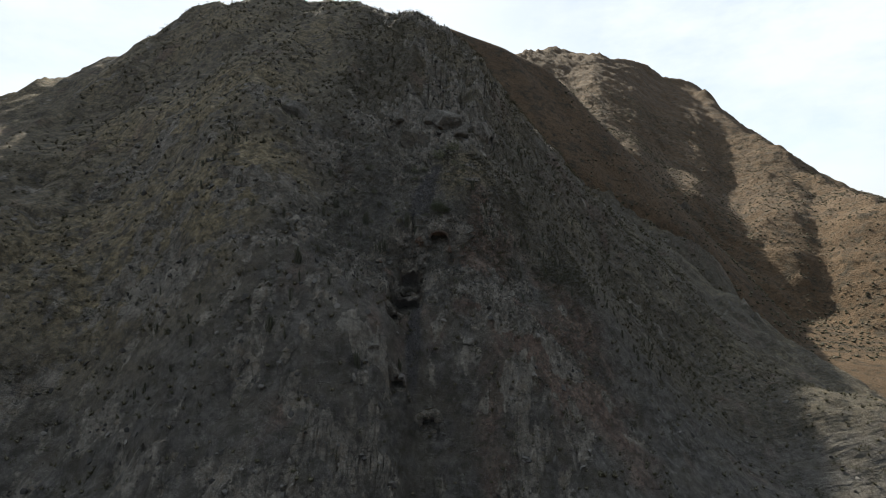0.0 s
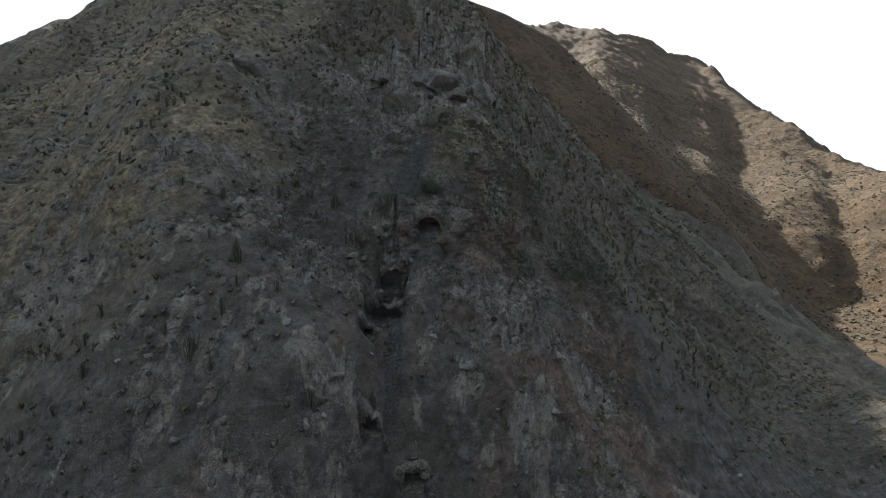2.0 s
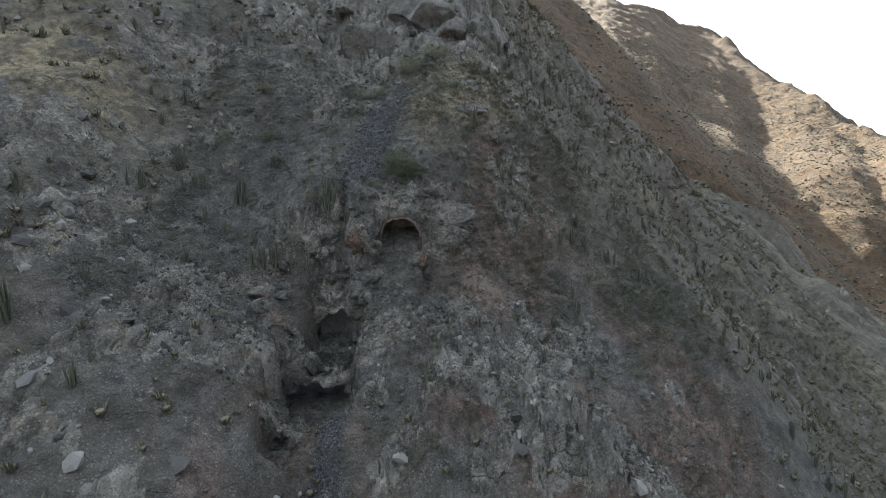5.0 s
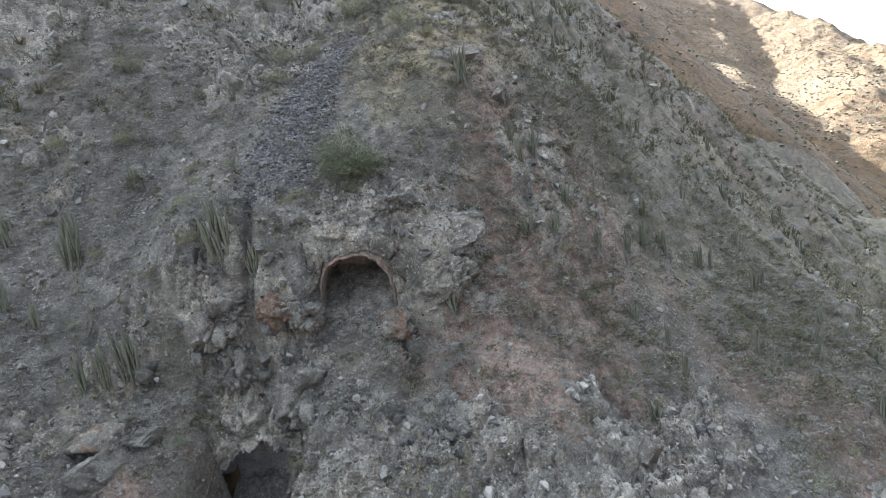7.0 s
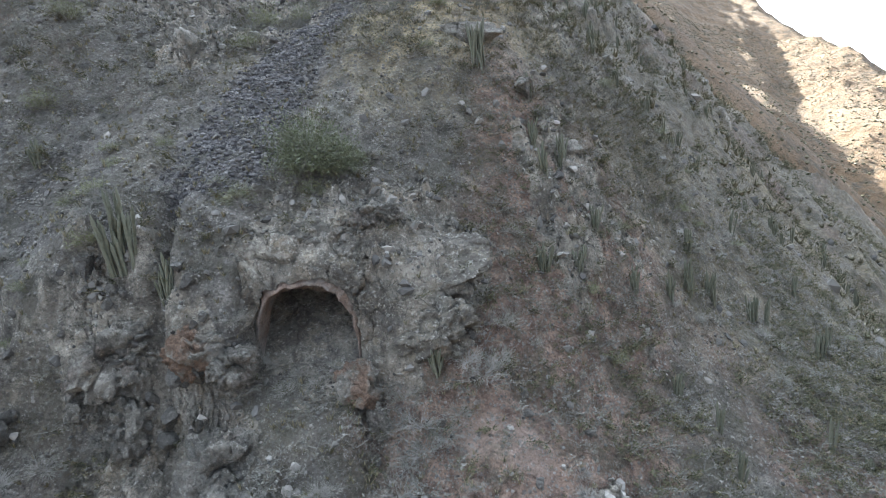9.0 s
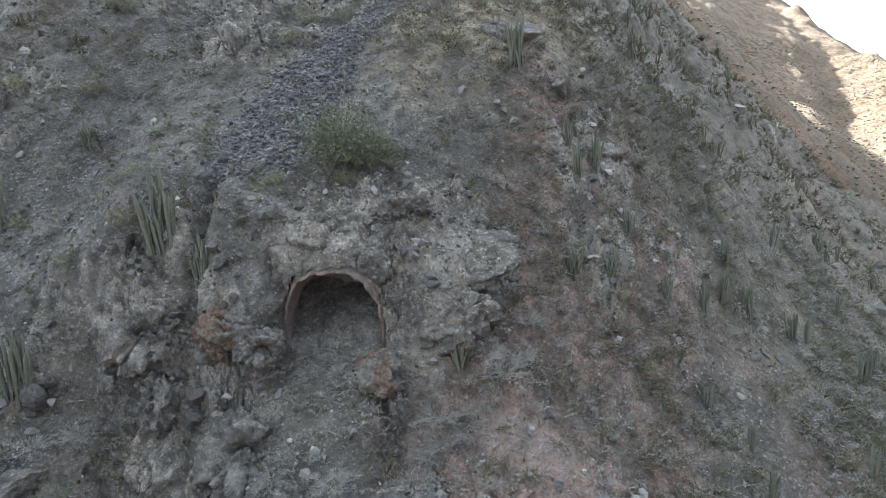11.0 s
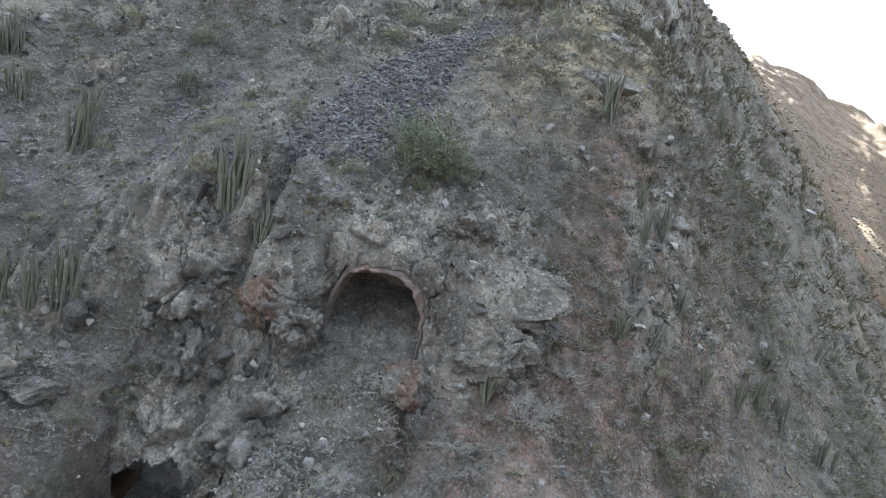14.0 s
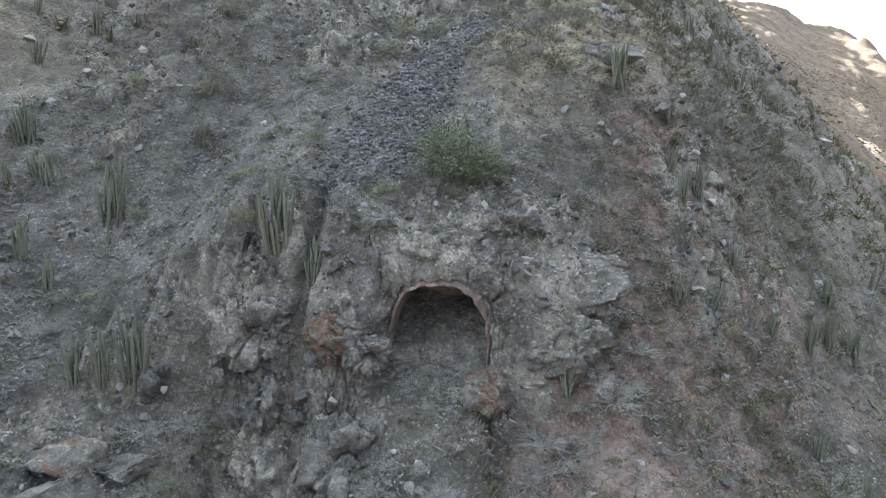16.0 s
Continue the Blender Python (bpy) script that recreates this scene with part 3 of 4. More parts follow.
def build_adit(ax, ay, half, sill, crown, apron, depth, name, label, skew=0.0):
    """A hewn chamber behind a mouth, with a rough arch at its front."""
    rng = np.random.default_rng(int(abs(ax) * 100))
    n = 26
    tall = crown - sill
    # arch outline from the left foot over the crown to the right foot
    ang = np.linspace(math.pi, 0, n)
    ox = np.sign(np.cos(ang)) * np.abs(np.cos(ang)) ** 0.66 * half * 1.06
    oz = np.abs(np.sin(ang)) ** 0.60 * tall * 1.03
    rings = []
    steps = 14
    for s in range(steps + 1):
        d = depth * s / steps
        k = 1.02 + 0.08 * math.sin(s / steps * 3.1)
        if s == steps:
            k = 0.8
        jx = 0.10 * (rng.random(n) - 0.5)
        jz = 0.10 * (rng.random(n) - 0.5)
        rings.append(np.stack([ax + ox * k - skew * (tall - oz) + jx, np.full(n, ay + 0.06 + d) + 0.06 * (rng.random(n) - 0.5), sill - 0.25 + oz * (k * 0.94) + jz + 0.25 * (oz > 0.2)], 1))
    verts = np.concatenate(rings)
    f = grid_faces(n, steps + 1)
    thing = tagged(new(name), label, "cave", kind="structure")
    thing.location = (ax, ay, sill)
    inv = Vector((ax, ay, sill))
    vs = verts - np.array(inv)
    part = new("chamber_wall", mesh_from("chamber_wall", vs, f[:, ::-1], HEWN if half == ADITS[0][2] else DARK_HEWN))
    part.parent = thing
    # back wall
    gx, gz = np.meshgrid(np.linspace(-1, 1, 18), np.linspace(-0.3, 1.05, 16))
    bv = np.stack([gx * half * 1.1, depth - 0.05 + 0.18 * fbm(gx * 3, gz * 3, 1, 3, 7) + 0 * gx, gz * tall], -1).reshape(-1, 3)
    part = new("back_wall", mesh_from("back_wall", bv, grid_faces(18, 16), HEWN if half == ADITS[0][2] else DARK_HEWN))
    part.parent = thing
    # floor of rubble, rising inwards
    gx, gy = np.meshgrid(np.linspace(-1.15, 1.15, 30), np.linspace(-0.35, depth, 36))
    rise = 0.85 if half == ADITS[0][2] else 0.50
    fv = np.stack([gx * half, gy, np.where(gy < -0.3, -0.9, 0.05 + rise * np.maximum(gy, 0) ** 0.9 + 0.14 * fbm(gx * half + ax, gy + ay, 0.8, 4, 9))], -1).reshape(-1, 3)
    me = mesh_from("rubble_floor", fv, grid_faces(30, 36), GROUND)
    set_attr(me, "rock", np.full(len(fv), 0.62))
    part = new("rubble_floor", me)
    part.parent = thing
    # the hewn edge of the mouth, and the rock that rounds back from it into the slope
    m = 120
    ang = np.linspace(math.pi, 0, m)
    c, sn = np.cos(ang), np.abs(np.sin(ang))
    k = np.arange(m)
    wob = 0.05 * value_noise(k * 0.16, np.zeros(m) + ax, 15) + 0.02 * value_noise(k * 0.6, np.zeros(m) + ax, 16)
    thick = (0.22 + 0.16 * value_noise(k * 0.11, np.zeros(m) + ax + 3, 19) + 0.06 * value_noise(k * 0.5, np.zeros(m) + ax, 20)) * (1 if half == ADITS[0][2] else 0.35) * (0.35 + 0.65 * sn)
    ix, iz = np.sign(c) * np.abs(c) ** 0.74 * half * 1.02 + 0.9 * wob * c, sn ** 0.70 * tall * 0.99 + 0.9 * wob * sn
    if half != ADITS[0][2]:
        ix, iz = ix + 4 * wob * c - skew * (tall - iz), iz + 5 * wob * sn
    low = np.where(sn < 0.08, -0.8, 0.0)
    iz = iz + low
    bx, bz = ix + thick * c, iz + thick * (0.25 + 0.75 * sn)
    rows = [np.stack([ix * 0.99, np.full(m, d) + wob, iz * 0.99], 1) for d in (0.8, 0.35, 0.05)]
    rows += [np.stack([ix + (bx - ix) * q, -0.10 + 0.10 * q * q + wob, iz + (bz - iz) * q], 1) for q in (0.0, 0.12, 0.4, 0.7, 1.08)]
    part = new("hewn_edge", mesh_from("hewn_edge", np.concatenate(rows), grid_faces(m, len(rows)), HEWN if half == ADITS[0][2] else DARK_HEWN))
    part.parent = thing
    qx, qy = ax + np.sign(c) * np.abs(c) ** 0.8 * (half + 1.05), ay + sn ** 0.9 * (0.62 + 0.28 * half)
    qz = land(qx, qy) - sill - 0.06
    qx, qy = qx - ax, qy - ay
    rows = []
    count = 34
    for r in np.linspace(0, 1, count):
        px, py, pz = bx + (qx - bx) * r, -0.10 + (qy + 0.10) * r ** 1.25, bz + (qz - bz) * r ** 0.85
        lump = 0.10 * fbm(px + ax, pz + py, 0.7, 5, 17) + 0.30 * blocks(px * 1.1 + ax, pz + 0.6 * py, 1.15, 18, 0.4) + 0.07 * blocks(px + ax, pz + py, 0.34, 28, 0.3)
        lump = (lump + 0.13 * math.sin(math.pi * r)) * min(1, 0.15 + r * 5) * min(1, (1 - r) * 6)
        rows.append(np.stack([px + 0.4 * lump * c, py - 0.7 * lump, pz + 0.6 * lump * sn], 1))
    me = mesh_from("rock_face", np.concatenate(rows), grid_faces(m, count), GROUND)
    set_attr(me, "rock", np.ones(m * count))
    part = new("rock_face", me)
    part.parent = thing
    return thing


mountain = build_mountain()
ground = build_far()
for spec, label in zip(ADITS, ("hewn arched cave mouth with a rubble floor in grey rock", "low hollow under a rock lip in the gully", "dark hollow below a rock lip above gravel", "small dark hole in the gully wall", "low dark hole in the slope beside the gully", "dark hole at the foot of the gully")):
    build_adit(*spec, "cave", label, 0.45 if spec is ADITS[1] else 0.0)


# ---- more materials ----
def boulder_material(name, dark, light, stain, stain_from=0.58, mute=0.0):
    m = Nodes(name, 0.92)
    c, crack = rock_look(m, dark, light, (0.175, 0.158, 0.135))
    c = m.mix(m.ramp(m.noise(0.9, 6), stain_from, stain_from + 0.06), c, stain)
    c = m.mix(m.math("MULTIPLY", m.chance(), 0.35), c, (0.13, 0.128, 0.122))
    if mute:
        c = m.mix(mute, c, (0.098, 0.096, 0.090))
    c, fine = grain(m, c)
    n = m.bump(m.noise(3.0, 10, 0.74), 0.9, 0.25)
    n = m.bump(crack, 0.8, -0.15, n)
    return m.done(c, m.bump(fine, 0.8, 0.10, n))


def island_material(name, dark, light, third=None, rough=0.9):
    m = Nodes(name, rough)
    r = m.chance(True)
    c = m.mix(r, dark, light)
    if third:
        c = m.mix(m.ramp(m.math("FRACT", m.math("MULTIPLY", r, 7.31)), 0.72, 0.76), c, third)
    c = m.mix(0.45, c, m.mix(m.ramp(m.noise(14, 5), 0.3, 0.7), (0.5, 0.5, 0.5), (1.0, 1.0, 1.0)), "MULTIPLY")
    return m.done(c)


def plant_material(name, dark, light, scale=6.0):
    m = Nodes(name, 0.75)
    c = m.mix(m.chance(), dark, light)
    c = m.mix(m.ramp(m.noise(scale, 5), 0.3, 0.7), c, m.mix(0.3, c, (0.24, 0.235, 0.19)))
    return m.done(c)


GREY_ROCK = boulder_material("grey_rock", (0.100, 0.096, 0.086), (0.275, 0.264, 0.232), (0.18, 0.16, 0.14))
STONE_ROCK = boulder_material("grey_stone", (0.085, 0.083, 0.078), (0.19, 0.186, 0.172), (0.15, 0.135, 0.115), mute=0.65)
RUST_ROCK = boulder_material("rust_stained_rock", (0.120, 0.112, 0.098), (0.265, 0.245, 0.208), (0.165, 0.105, 0.070), 0.51)
TAN_ROCK = boulder_material("tan_rock", (0.088, 0.082, 0.072), (0.190, 0.177, 0.150), (0.155, 0.128, 0.098))
STONES = island_material("loose_stone", (0.055, 0.054, 0.052), (0.165, 0.161, 0.151), (0.225, 0.218, 0.2))
DARK_STONES = island_material("dark_scree", (0.045, 0.045, 0.048), (0.105, 0.103, 0.107), (0.15, 0.147, 0.145))
CACTUS = plant_material("cactus_skin", (0.060, 0.068, 0.048), (0.095, 0.102, 0.074), 9)
TWIG = plant_material("dry_twig", (0.17, 0.168, 0.158), (0.27, 0.265, 0.25), 5)
LEAF = plant_material("dull_green_leaf", (0.055, 0.070, 0.034), (0.080, 0.096, 0.048), 5)
OLIVE = plant_material("olive_leaf", (0.085, 0.095, 0.045), (0.14, 0.15, 0.07), 5)
TUFT = island_material("dry_grass", (0.12, 0.105, 0.066), (0.27, 0.24, 0.16), (0.09, 0.095, 0.055))
SCRUB = island_material("scrub_bush", (0.07, 0.07, 0.045), (0.14, 0.13, 0.088), (0.18, 0.165, 0.12))


# ---- things on the slope ----
ICO = [(0, 0, -1)] + [(0.894 * math.cos(i * 1.2566), 0.894 * math.sin(i * 1.2566), -0.447) for i in range(5)] + [(0.894 * math.cos((i + 0.5) * 1.2566), 0.894 * math.sin((i + 0.5) * 1.2566), 0.447) for i in range(5)] + [(0, 0, 1)]
ICO_V = np.array(ICO)
ICO_F = np.array([(0, 1 + (i + 1) % 5, 1 + i) for i in range(5)] + [(1 + i, 1 + (i + 1) % 5, 6 + i) for i in range(5)] + [(1 + (i + 1) % 5, 6 + (i + 1) % 5, 6 + i) for i in range(5)] + [(6 + i, 6 + (i + 1) % 5, 11) for i in range(5)])


def shard_arrays(seed, sub, cuts):
    """Corners and faces of a small angular stone."""
    rng = np.random.default_rng(seed)
    bm = bmesh.new()
    bmesh.ops.create_icosphere(bm, subdivisions=sub, radius=1.5)
    v = np.array([p.co[:] for p in bm.verts])
    f = np.array([[p.index for p in q.verts] for q in bm.faces])
    bm.free()
    for _ in range(cuts):
        n = rng.normal(size=3)
        n /= np.linalg.norm(n)
        over = np.maximum(v @ n - rng.uniform(0.5, 0.95), 0)
        v = v - over[:, None] * n
    return v, f




def strew(x, y, z, size, rng, forms, sink=0.15):
    """Stones of several forms at many places, turned at random, as one pair of arrays."""
    which = rng.integers(0, len(forms), len(x))
    vs, fs, k = [], [], 0
    for i, (v, f) in enumerate(forms):
        own = which == i
        if own.any():
            a, b = spread(v, f, x[own], y[own], z[own] - sink * size[own], size[own], rng, flat=(0.55, 1.0), shake=0.0)
            vs.append(a)
            fs.append(b + k)
            k += len(a)
    return np.concatenate(vs), np.concatenate(fs)


def sown(n, box, seed, keep):
    """Chance spots in box (x0, x1, y0, y1), thinned by keep(x, y) between 0 and 1, with their ground height."""
    rng = np.random.default_rng(seed)
    x, y = rng.uniform(box[0], box[1], n), rng.uniform(box[2], box[3], n)
    ok = rng.random(n) < keep(x, y)
    x, y = x[ok], y[ok]
    for ax, ay, half, *rest in ADITS:
        ok = ~((np.abs(x - ax) < half + 0.2) & (y > ay - 0.15) & (y < ay + 0.25))
        x, y = x[ok], y[ok]
    return x, y, land(x, y), rng


def spread(v, f, x, y, z, size, rng, flat=(0.6, 1.0), tumble=True, sink=0.2, shake=0.25):
    """Copies of one small form at many places, as one pair of arrays. size: n radii."""
    n, k = len(x), len(v)
    a = rng.uniform(0, 2 * math.pi, n)
    p = np.repeat(v[None], n, 0)
    if tumble:
        p = p * rng.uniform(1 - shake, 1 + shake, (n, k, 1))
        p[..., 2] *= rng.uniform(flat[0], flat[1], (n, 1))
        p[..., 1] *= rng.uniform(0.6, 1.0, (n, 1))
        t = rng.uniform(-0.6, 0.6, (n, 1))
        py, pz = p[..., 1] * np.cos(t) - p[..., 2] * np.sin(t), p[..., 1] * np.sin(t) + p[..., 2] * np.cos(t)
        p[..., 1], p[..., 2] = py, pz
    c, s = np.cos(a)[:, None], np.sin(a)[:, None]
    px, py = p[..., 0] * c - p[..., 1] * s, p[..., 0] * s + p[..., 1] * c
    out = np.stack([px * size[:, None] + x[:, None], py * size[:, None] + y[:, None], p[..., 2] * size[:, None] + (z - sink * size * 0 + size * (0.5 - sink))[:, None] if tumble else p[..., 2] * size[:, None] + z[:, None]], -1)
    faces = (f[None] + (np.arange(n) * k)[:, None, None]).reshape(-1, f.shape[1])
    return out.reshape(-1, 3), faces


def stuff(name, v, f, material, label, category, smooth=False):
    return tagged(new(name, mesh_from(name, v, f, material, smooth)), label, category, kind="stuff")


def boulder_mesh(name, seed, material, sub=4, cuts=17, rough=0.06):
    """A broken block about two units across: a ball cut by planes, chipped along its edges and roughened."""
    rng = np.random.default_rng(seed)
    bm = bmesh.new()
    bmesh.ops.create_icosphere(bm, subdivisions=sub, radius=1.45)
    planes = [(Vector(rng.normal(size=3)).normalized(), rng.uniform(0.62, 0.98)) for _ in range(cuts)]
    shift = Vector((seed * 1.7, seed * 0.3, 0))
    for v in bm.verts:
        for normal, d in planes:
            over = v.co.dot(normal) - d - 0.06 * noise.noise(v.co * 2.6 + shift)
            if over > 0:
                v.co -= normal * over
        if sub > 3:
            dist, spots = noise.voronoi(v.co * 1.5 + shift + 0.3 * noise.noise_vector(v.co * 1.5))
            cleft = max(0.0, 1 - (dist[1] - dist[0]) / 0.09)
            v.co += v.co.normalized() * (0.10 * (noise.cell(spots[0] * 9.7) - 0.5) - 0.10 * cleft)
        v.co += v.co.normalized() * rough * noise.fractal(v.co * 4.5 + shift, 0.5, 2.1, 6)
    me = bpy.data.meshes.new(name)
    bm.to_mesh(me)
    bm.free()
    me.materials.append(material)
    me.polygons.foreach_set("use_smooth", np.full(len(me.polygons), sub > 3))
    return me


BLOCKS = {key: [boulder_mesh("boulder", 10 + i, mat) for i in range(5)] for key, mat in (("grey", GREY_ROCK), ("rust", RUST_ROCK), ("tan", TAN_ROCK))}
CHIPS = [boulder_mesh("rock", 40 + i, STONE_ROCK, 3, 13, 0.10) for i in range(6)]


def put_rock(kind, i, x, y, wide, tall, label, deep=None, lean=0.0, turn=0.0, lift=0.0, roll=0.0, group="outcrop blocks"):
    ob = new("boulder", BLOCKS[kind][i % 5])
    z = float(land(np.array([x]), np.array([y]))[0])
    ob.matrix_world = pose(x, y, z + lift, lean, roll, turn) @ Matrix.Diagonal((wide / 2, (deep or min(wide, tall)) / 2, tall / 2, 1))
    return tagged(ob, label, "boulder", group)


def ledge_mesh(name, seed, material, sub=5, boxy=2.8, cleft=0.10, strata=0.0):
    """A weathered hump of bedrock about two units across: a rounded box with joints, steps and pitted skin."""
    bm = bmesh.new()
    bmesh.ops.create_icosphere(bm, subdivisions=sub, radius=1.0)
    shift = Vector((seed * 2.3, seed * 1.1, seed * 0.7))
    for v in bm.verts:
        d = v.co.normalized()
        p = d / (abs(d.x) ** boxy + abs(d.y) ** boxy + abs(d.z) ** boxy) ** (1 / boxy)
        swing = noise.noise_vector(p * 0.9 + shift) * 0.35
        dist, spots = noise.voronoi((p + swing) * 1.25 + shift)
        joint = max(0.0, 1 - (dist[1] - dist[0]) / 0.06)
        step = noise.cell(spots[0] * 7.7) - 0.5
        dist, spots = noise.voronoi((p + swing * 0.5) * 3.4 + shift)
        chip = max(0.0, 1 - (dist[1] - dist[0]) / 0.10)
        out = 0.20 * step - 1.5 * cleft * joint + 0.09 * (noise.cell(spots[0] * 5.1) - 0.5) - 0.6 * cleft * chip
        out += 0.08 * noise.fractal(p * 1.6 + shift, 0.6, 2.0, 3) + 0.045 * noise.fractal(p * 6 + shift, 0.45, 2.1, 5)
        out += strata * math.sin(9 * (p.z + 0.4 * p.x) + 3 * noise.noise(p * 2 + shift))
        v.co = p + d * out
    me = bpy.data.meshes.new(name)
    bm.to_mesh(me)
    bm.free()
    me.materials.append(material)
    me.polygons.foreach_set("use_smooth", np.full(len(me.polygons), True))
    return me


LEDGES = {"grey": [ledge_mesh("bedrock", 3 + i, GREY_ROCK) for i in range(3)], "tan": [ledge_mesh("bedrock", 13 + i, TAN_ROCK, boxy=2.3, cleft=0.05) for i in range(2)],
          "rust": [ledge_mesh("bedrock", 23 + i, RUST_ROCK, boxy=2.4, cleft=0.06) for i in range(2)], "ragged": [ledge_mesh("bedrock", 33 + i, GREY_ROCK, boxy=3.4, cleft=0.20, strata=0.03) for i in range(3)]}


def put_ledge(kind, i, x, y, z, wide, tall, deep, lean, turn, roll, label):
    ob = new("outcrop", LEDGES[kind][i % len(LEDGES[kind])])
    ob.matrix_world = pose(x, y, z, lean, roll, turn) @ Matrix.Diagonal((wide / 2, deep / 2, tall / 2, 1))
    return tagged(ob, label, "outcrop", "bedrock round the cave")


# bedrock round the main mouth: kind, x, y, z, width, height, depth, lean, turn, roll
DOME = [
    ("rust", -3.85, 80.95, 51.1, 2.1, 1.9, 1.7, -8, 10, -6),
    ("tan", -2.95, 81.85, 52.25, 1.2, 2.4, 1.2, -28, 12, 22),
    ("tan", -0.6, 82.9, 53.95, 2.5, 1.7, 1.2, -40, -4, 3),
    ("tan", 2.7, 83.6, 52.85, 4.3, 2.8, 1.0, -50, -4, -2),
    ("tan", 2.7, 82.0, 50.95, 3.4, 2.1, 1.5, -34, -8, -16),
    ("ragged", 0.95, 83.1, 54.55, 1.0, 0.9, 0.9, -20, 15, 5),
    ("ragged", 1.75, 83.25, 54.6, 0.9, 0.8, 0.8, -25, 50, -4),
    ("rust", 0.7, 81.15, 49.75, 1.5, 1.7, 1.2, -25, 10, -26),
]
BELOW_DOME = [
    ("ragged", -2.85, 80.75, 50.75, 1.5, 1.3, 1.1, -10, 20, 12),
    ("ragged", -3.45, 80.3, 49.3, 0.5, 1.5, 0.6, -12, 10, 10),
    ("ragged", -3.95, 80.4, 49.6, 0.6, 1.3, 0.6, -12, 40, 14),
    ("ragged", -3.15, 79.9, 47.9, 2.6, 2.8, 1.7, -22, 5, 6),
    ("grey", -0.9, 80.35, 48.6, 1.6, 0.55, 0.8, -30, -12, -8),
    ("grey", 1.3, 80.75, 48.7, 0.7, 1.3, 0.7, -10, 20, -14),
    ("ragged", -6.45, 80.95, 51.0, 2.3, 2.6, 1.6, -22, 8, 4),
    ("ragged", -6.1, 80.55, 49.2, 2.0, 2.4, 1.5, -20, -12, 6),
    ("ragged", -7.3, 80.7, 49.9, 1.6, 2.0, 1.3, -24, 40, 0),
]
for i, (kind, x, y, z, wide, tall, deep, lean, turn, roll) in enumerate(DOME + BELOW_DOME):
    words = {"grey": "low grey bedrock ledge below the cave", "tan": "smooth pale weathered bedrock hump beside the cave mouth", "rust": "rounded bedrock with rust brown broken faces by the cave", "ragged": "deeply jointed grey bedrock standing out of the slope"}[kind]
    put_ledge(kind, i, x, y, z, wide, tall, deep, lean, turn, roll, words)
# loose blocks near it: kind, x, y, width, height, depth, turn, roll, lift
NEAR_BLOCKS = [
    ("grey", -5.6, 80.6, 0.8, 0.9, 0.7, 5, 0, -0.3),
    ("rust", -10.2, 77.6, 2.0, 1.6, 1.4, 30, 10, -0.5),
    ("grey", -9.0, 78.2, 1.6, 1.0, 1.2, 0, -5, -0.4),
    ("grey", -9.9, 76.7, 1.7, 1.6, 1.3, 60, 5, -0.6),
]
# blocks lower down and on the right
LOWER = [
    ("tan", 8.4, 79.4, 1.8, 1.7, 1.0, 20, 12, -0.75),
    ("tan", 8.9, 78.0, 2.2, 1.4, 1.0, -15, 10, -0.6),
    ("grey", 10.7, 77.2, 2.0, 1.6, 1.2, 40, 0, -0.4),
    ("grey", -6.6, 76.4, 1.5, 1.6, 1.2, 70, 0, -0.3),
    ("grey", -9.7, 64.2, 2.4, 2.0, 1.6, 30, 0, -0.9),
    ("grey", 3.7, 68.6, 2.2, 1.8, 1.4, 15, 6, -0.8),
]
# crags higher up
UPPER = [
    ("grey", -8.0, 91.3, 1.6, 1.7, 1.2, 20, 0, -0.3),
    ("grey", -9.3, 96.0, 1.5, 1.9, 1.2, 50, 0, -0.3),
    ("grey", 4.8, 92.4, 2.6, 1.2, 1.4, 10, 10, -0.3),
    ("grey", 7.2, 91.0, 1.7, 1.0, 1.2, 80, 10, -0.3),
    ("grey", 8.7, 89.9, 1.5, 1.0, 1.1, 30, 8, -0.3),
    ("tan", -6.0, 105.3, 8.0, 6.0, 3.2, 8, 12, -1.6),
    ("tan", 3.2, 106.5, 4.0, 4.0, 3.0, 40, 0, -1.2),
    ("grey", 0.5, 112.0, 8.0, 8.0, 4.0, 15, -8, -2.2),
    ("grey", 8.0, 113.0, 7.0, 6.5, 4.0, 60, 6, -2.0),
    ("grey", -11.0, 111.0, 7.0, 5.0, 4.0, 100, 0, -2.0),
    ("grey", -30.0, 101.0, 8.0, 7.0, 4.5, 30, 0, -2.6),
]
for row in NEAR_BLOCKS + LOWER + UPPER:
    kind, x, y, wide, tall, deep, turn, roll, lift = row[:9]
    words = {"grey": "rough grey broken rock block bedded in the slope", "rust": "grey boulder with rust brown broken faces beside the cave", "tan": "pale tan weathered rock bulging from the stony slope"}[kind]
    put_rock(kind, int(abs(x * 7 + y * 3)), x, y, wide, tall, words, deep, row[9] if len(row) > 9 else -12, turn, lift + tall * 0.28, roll)


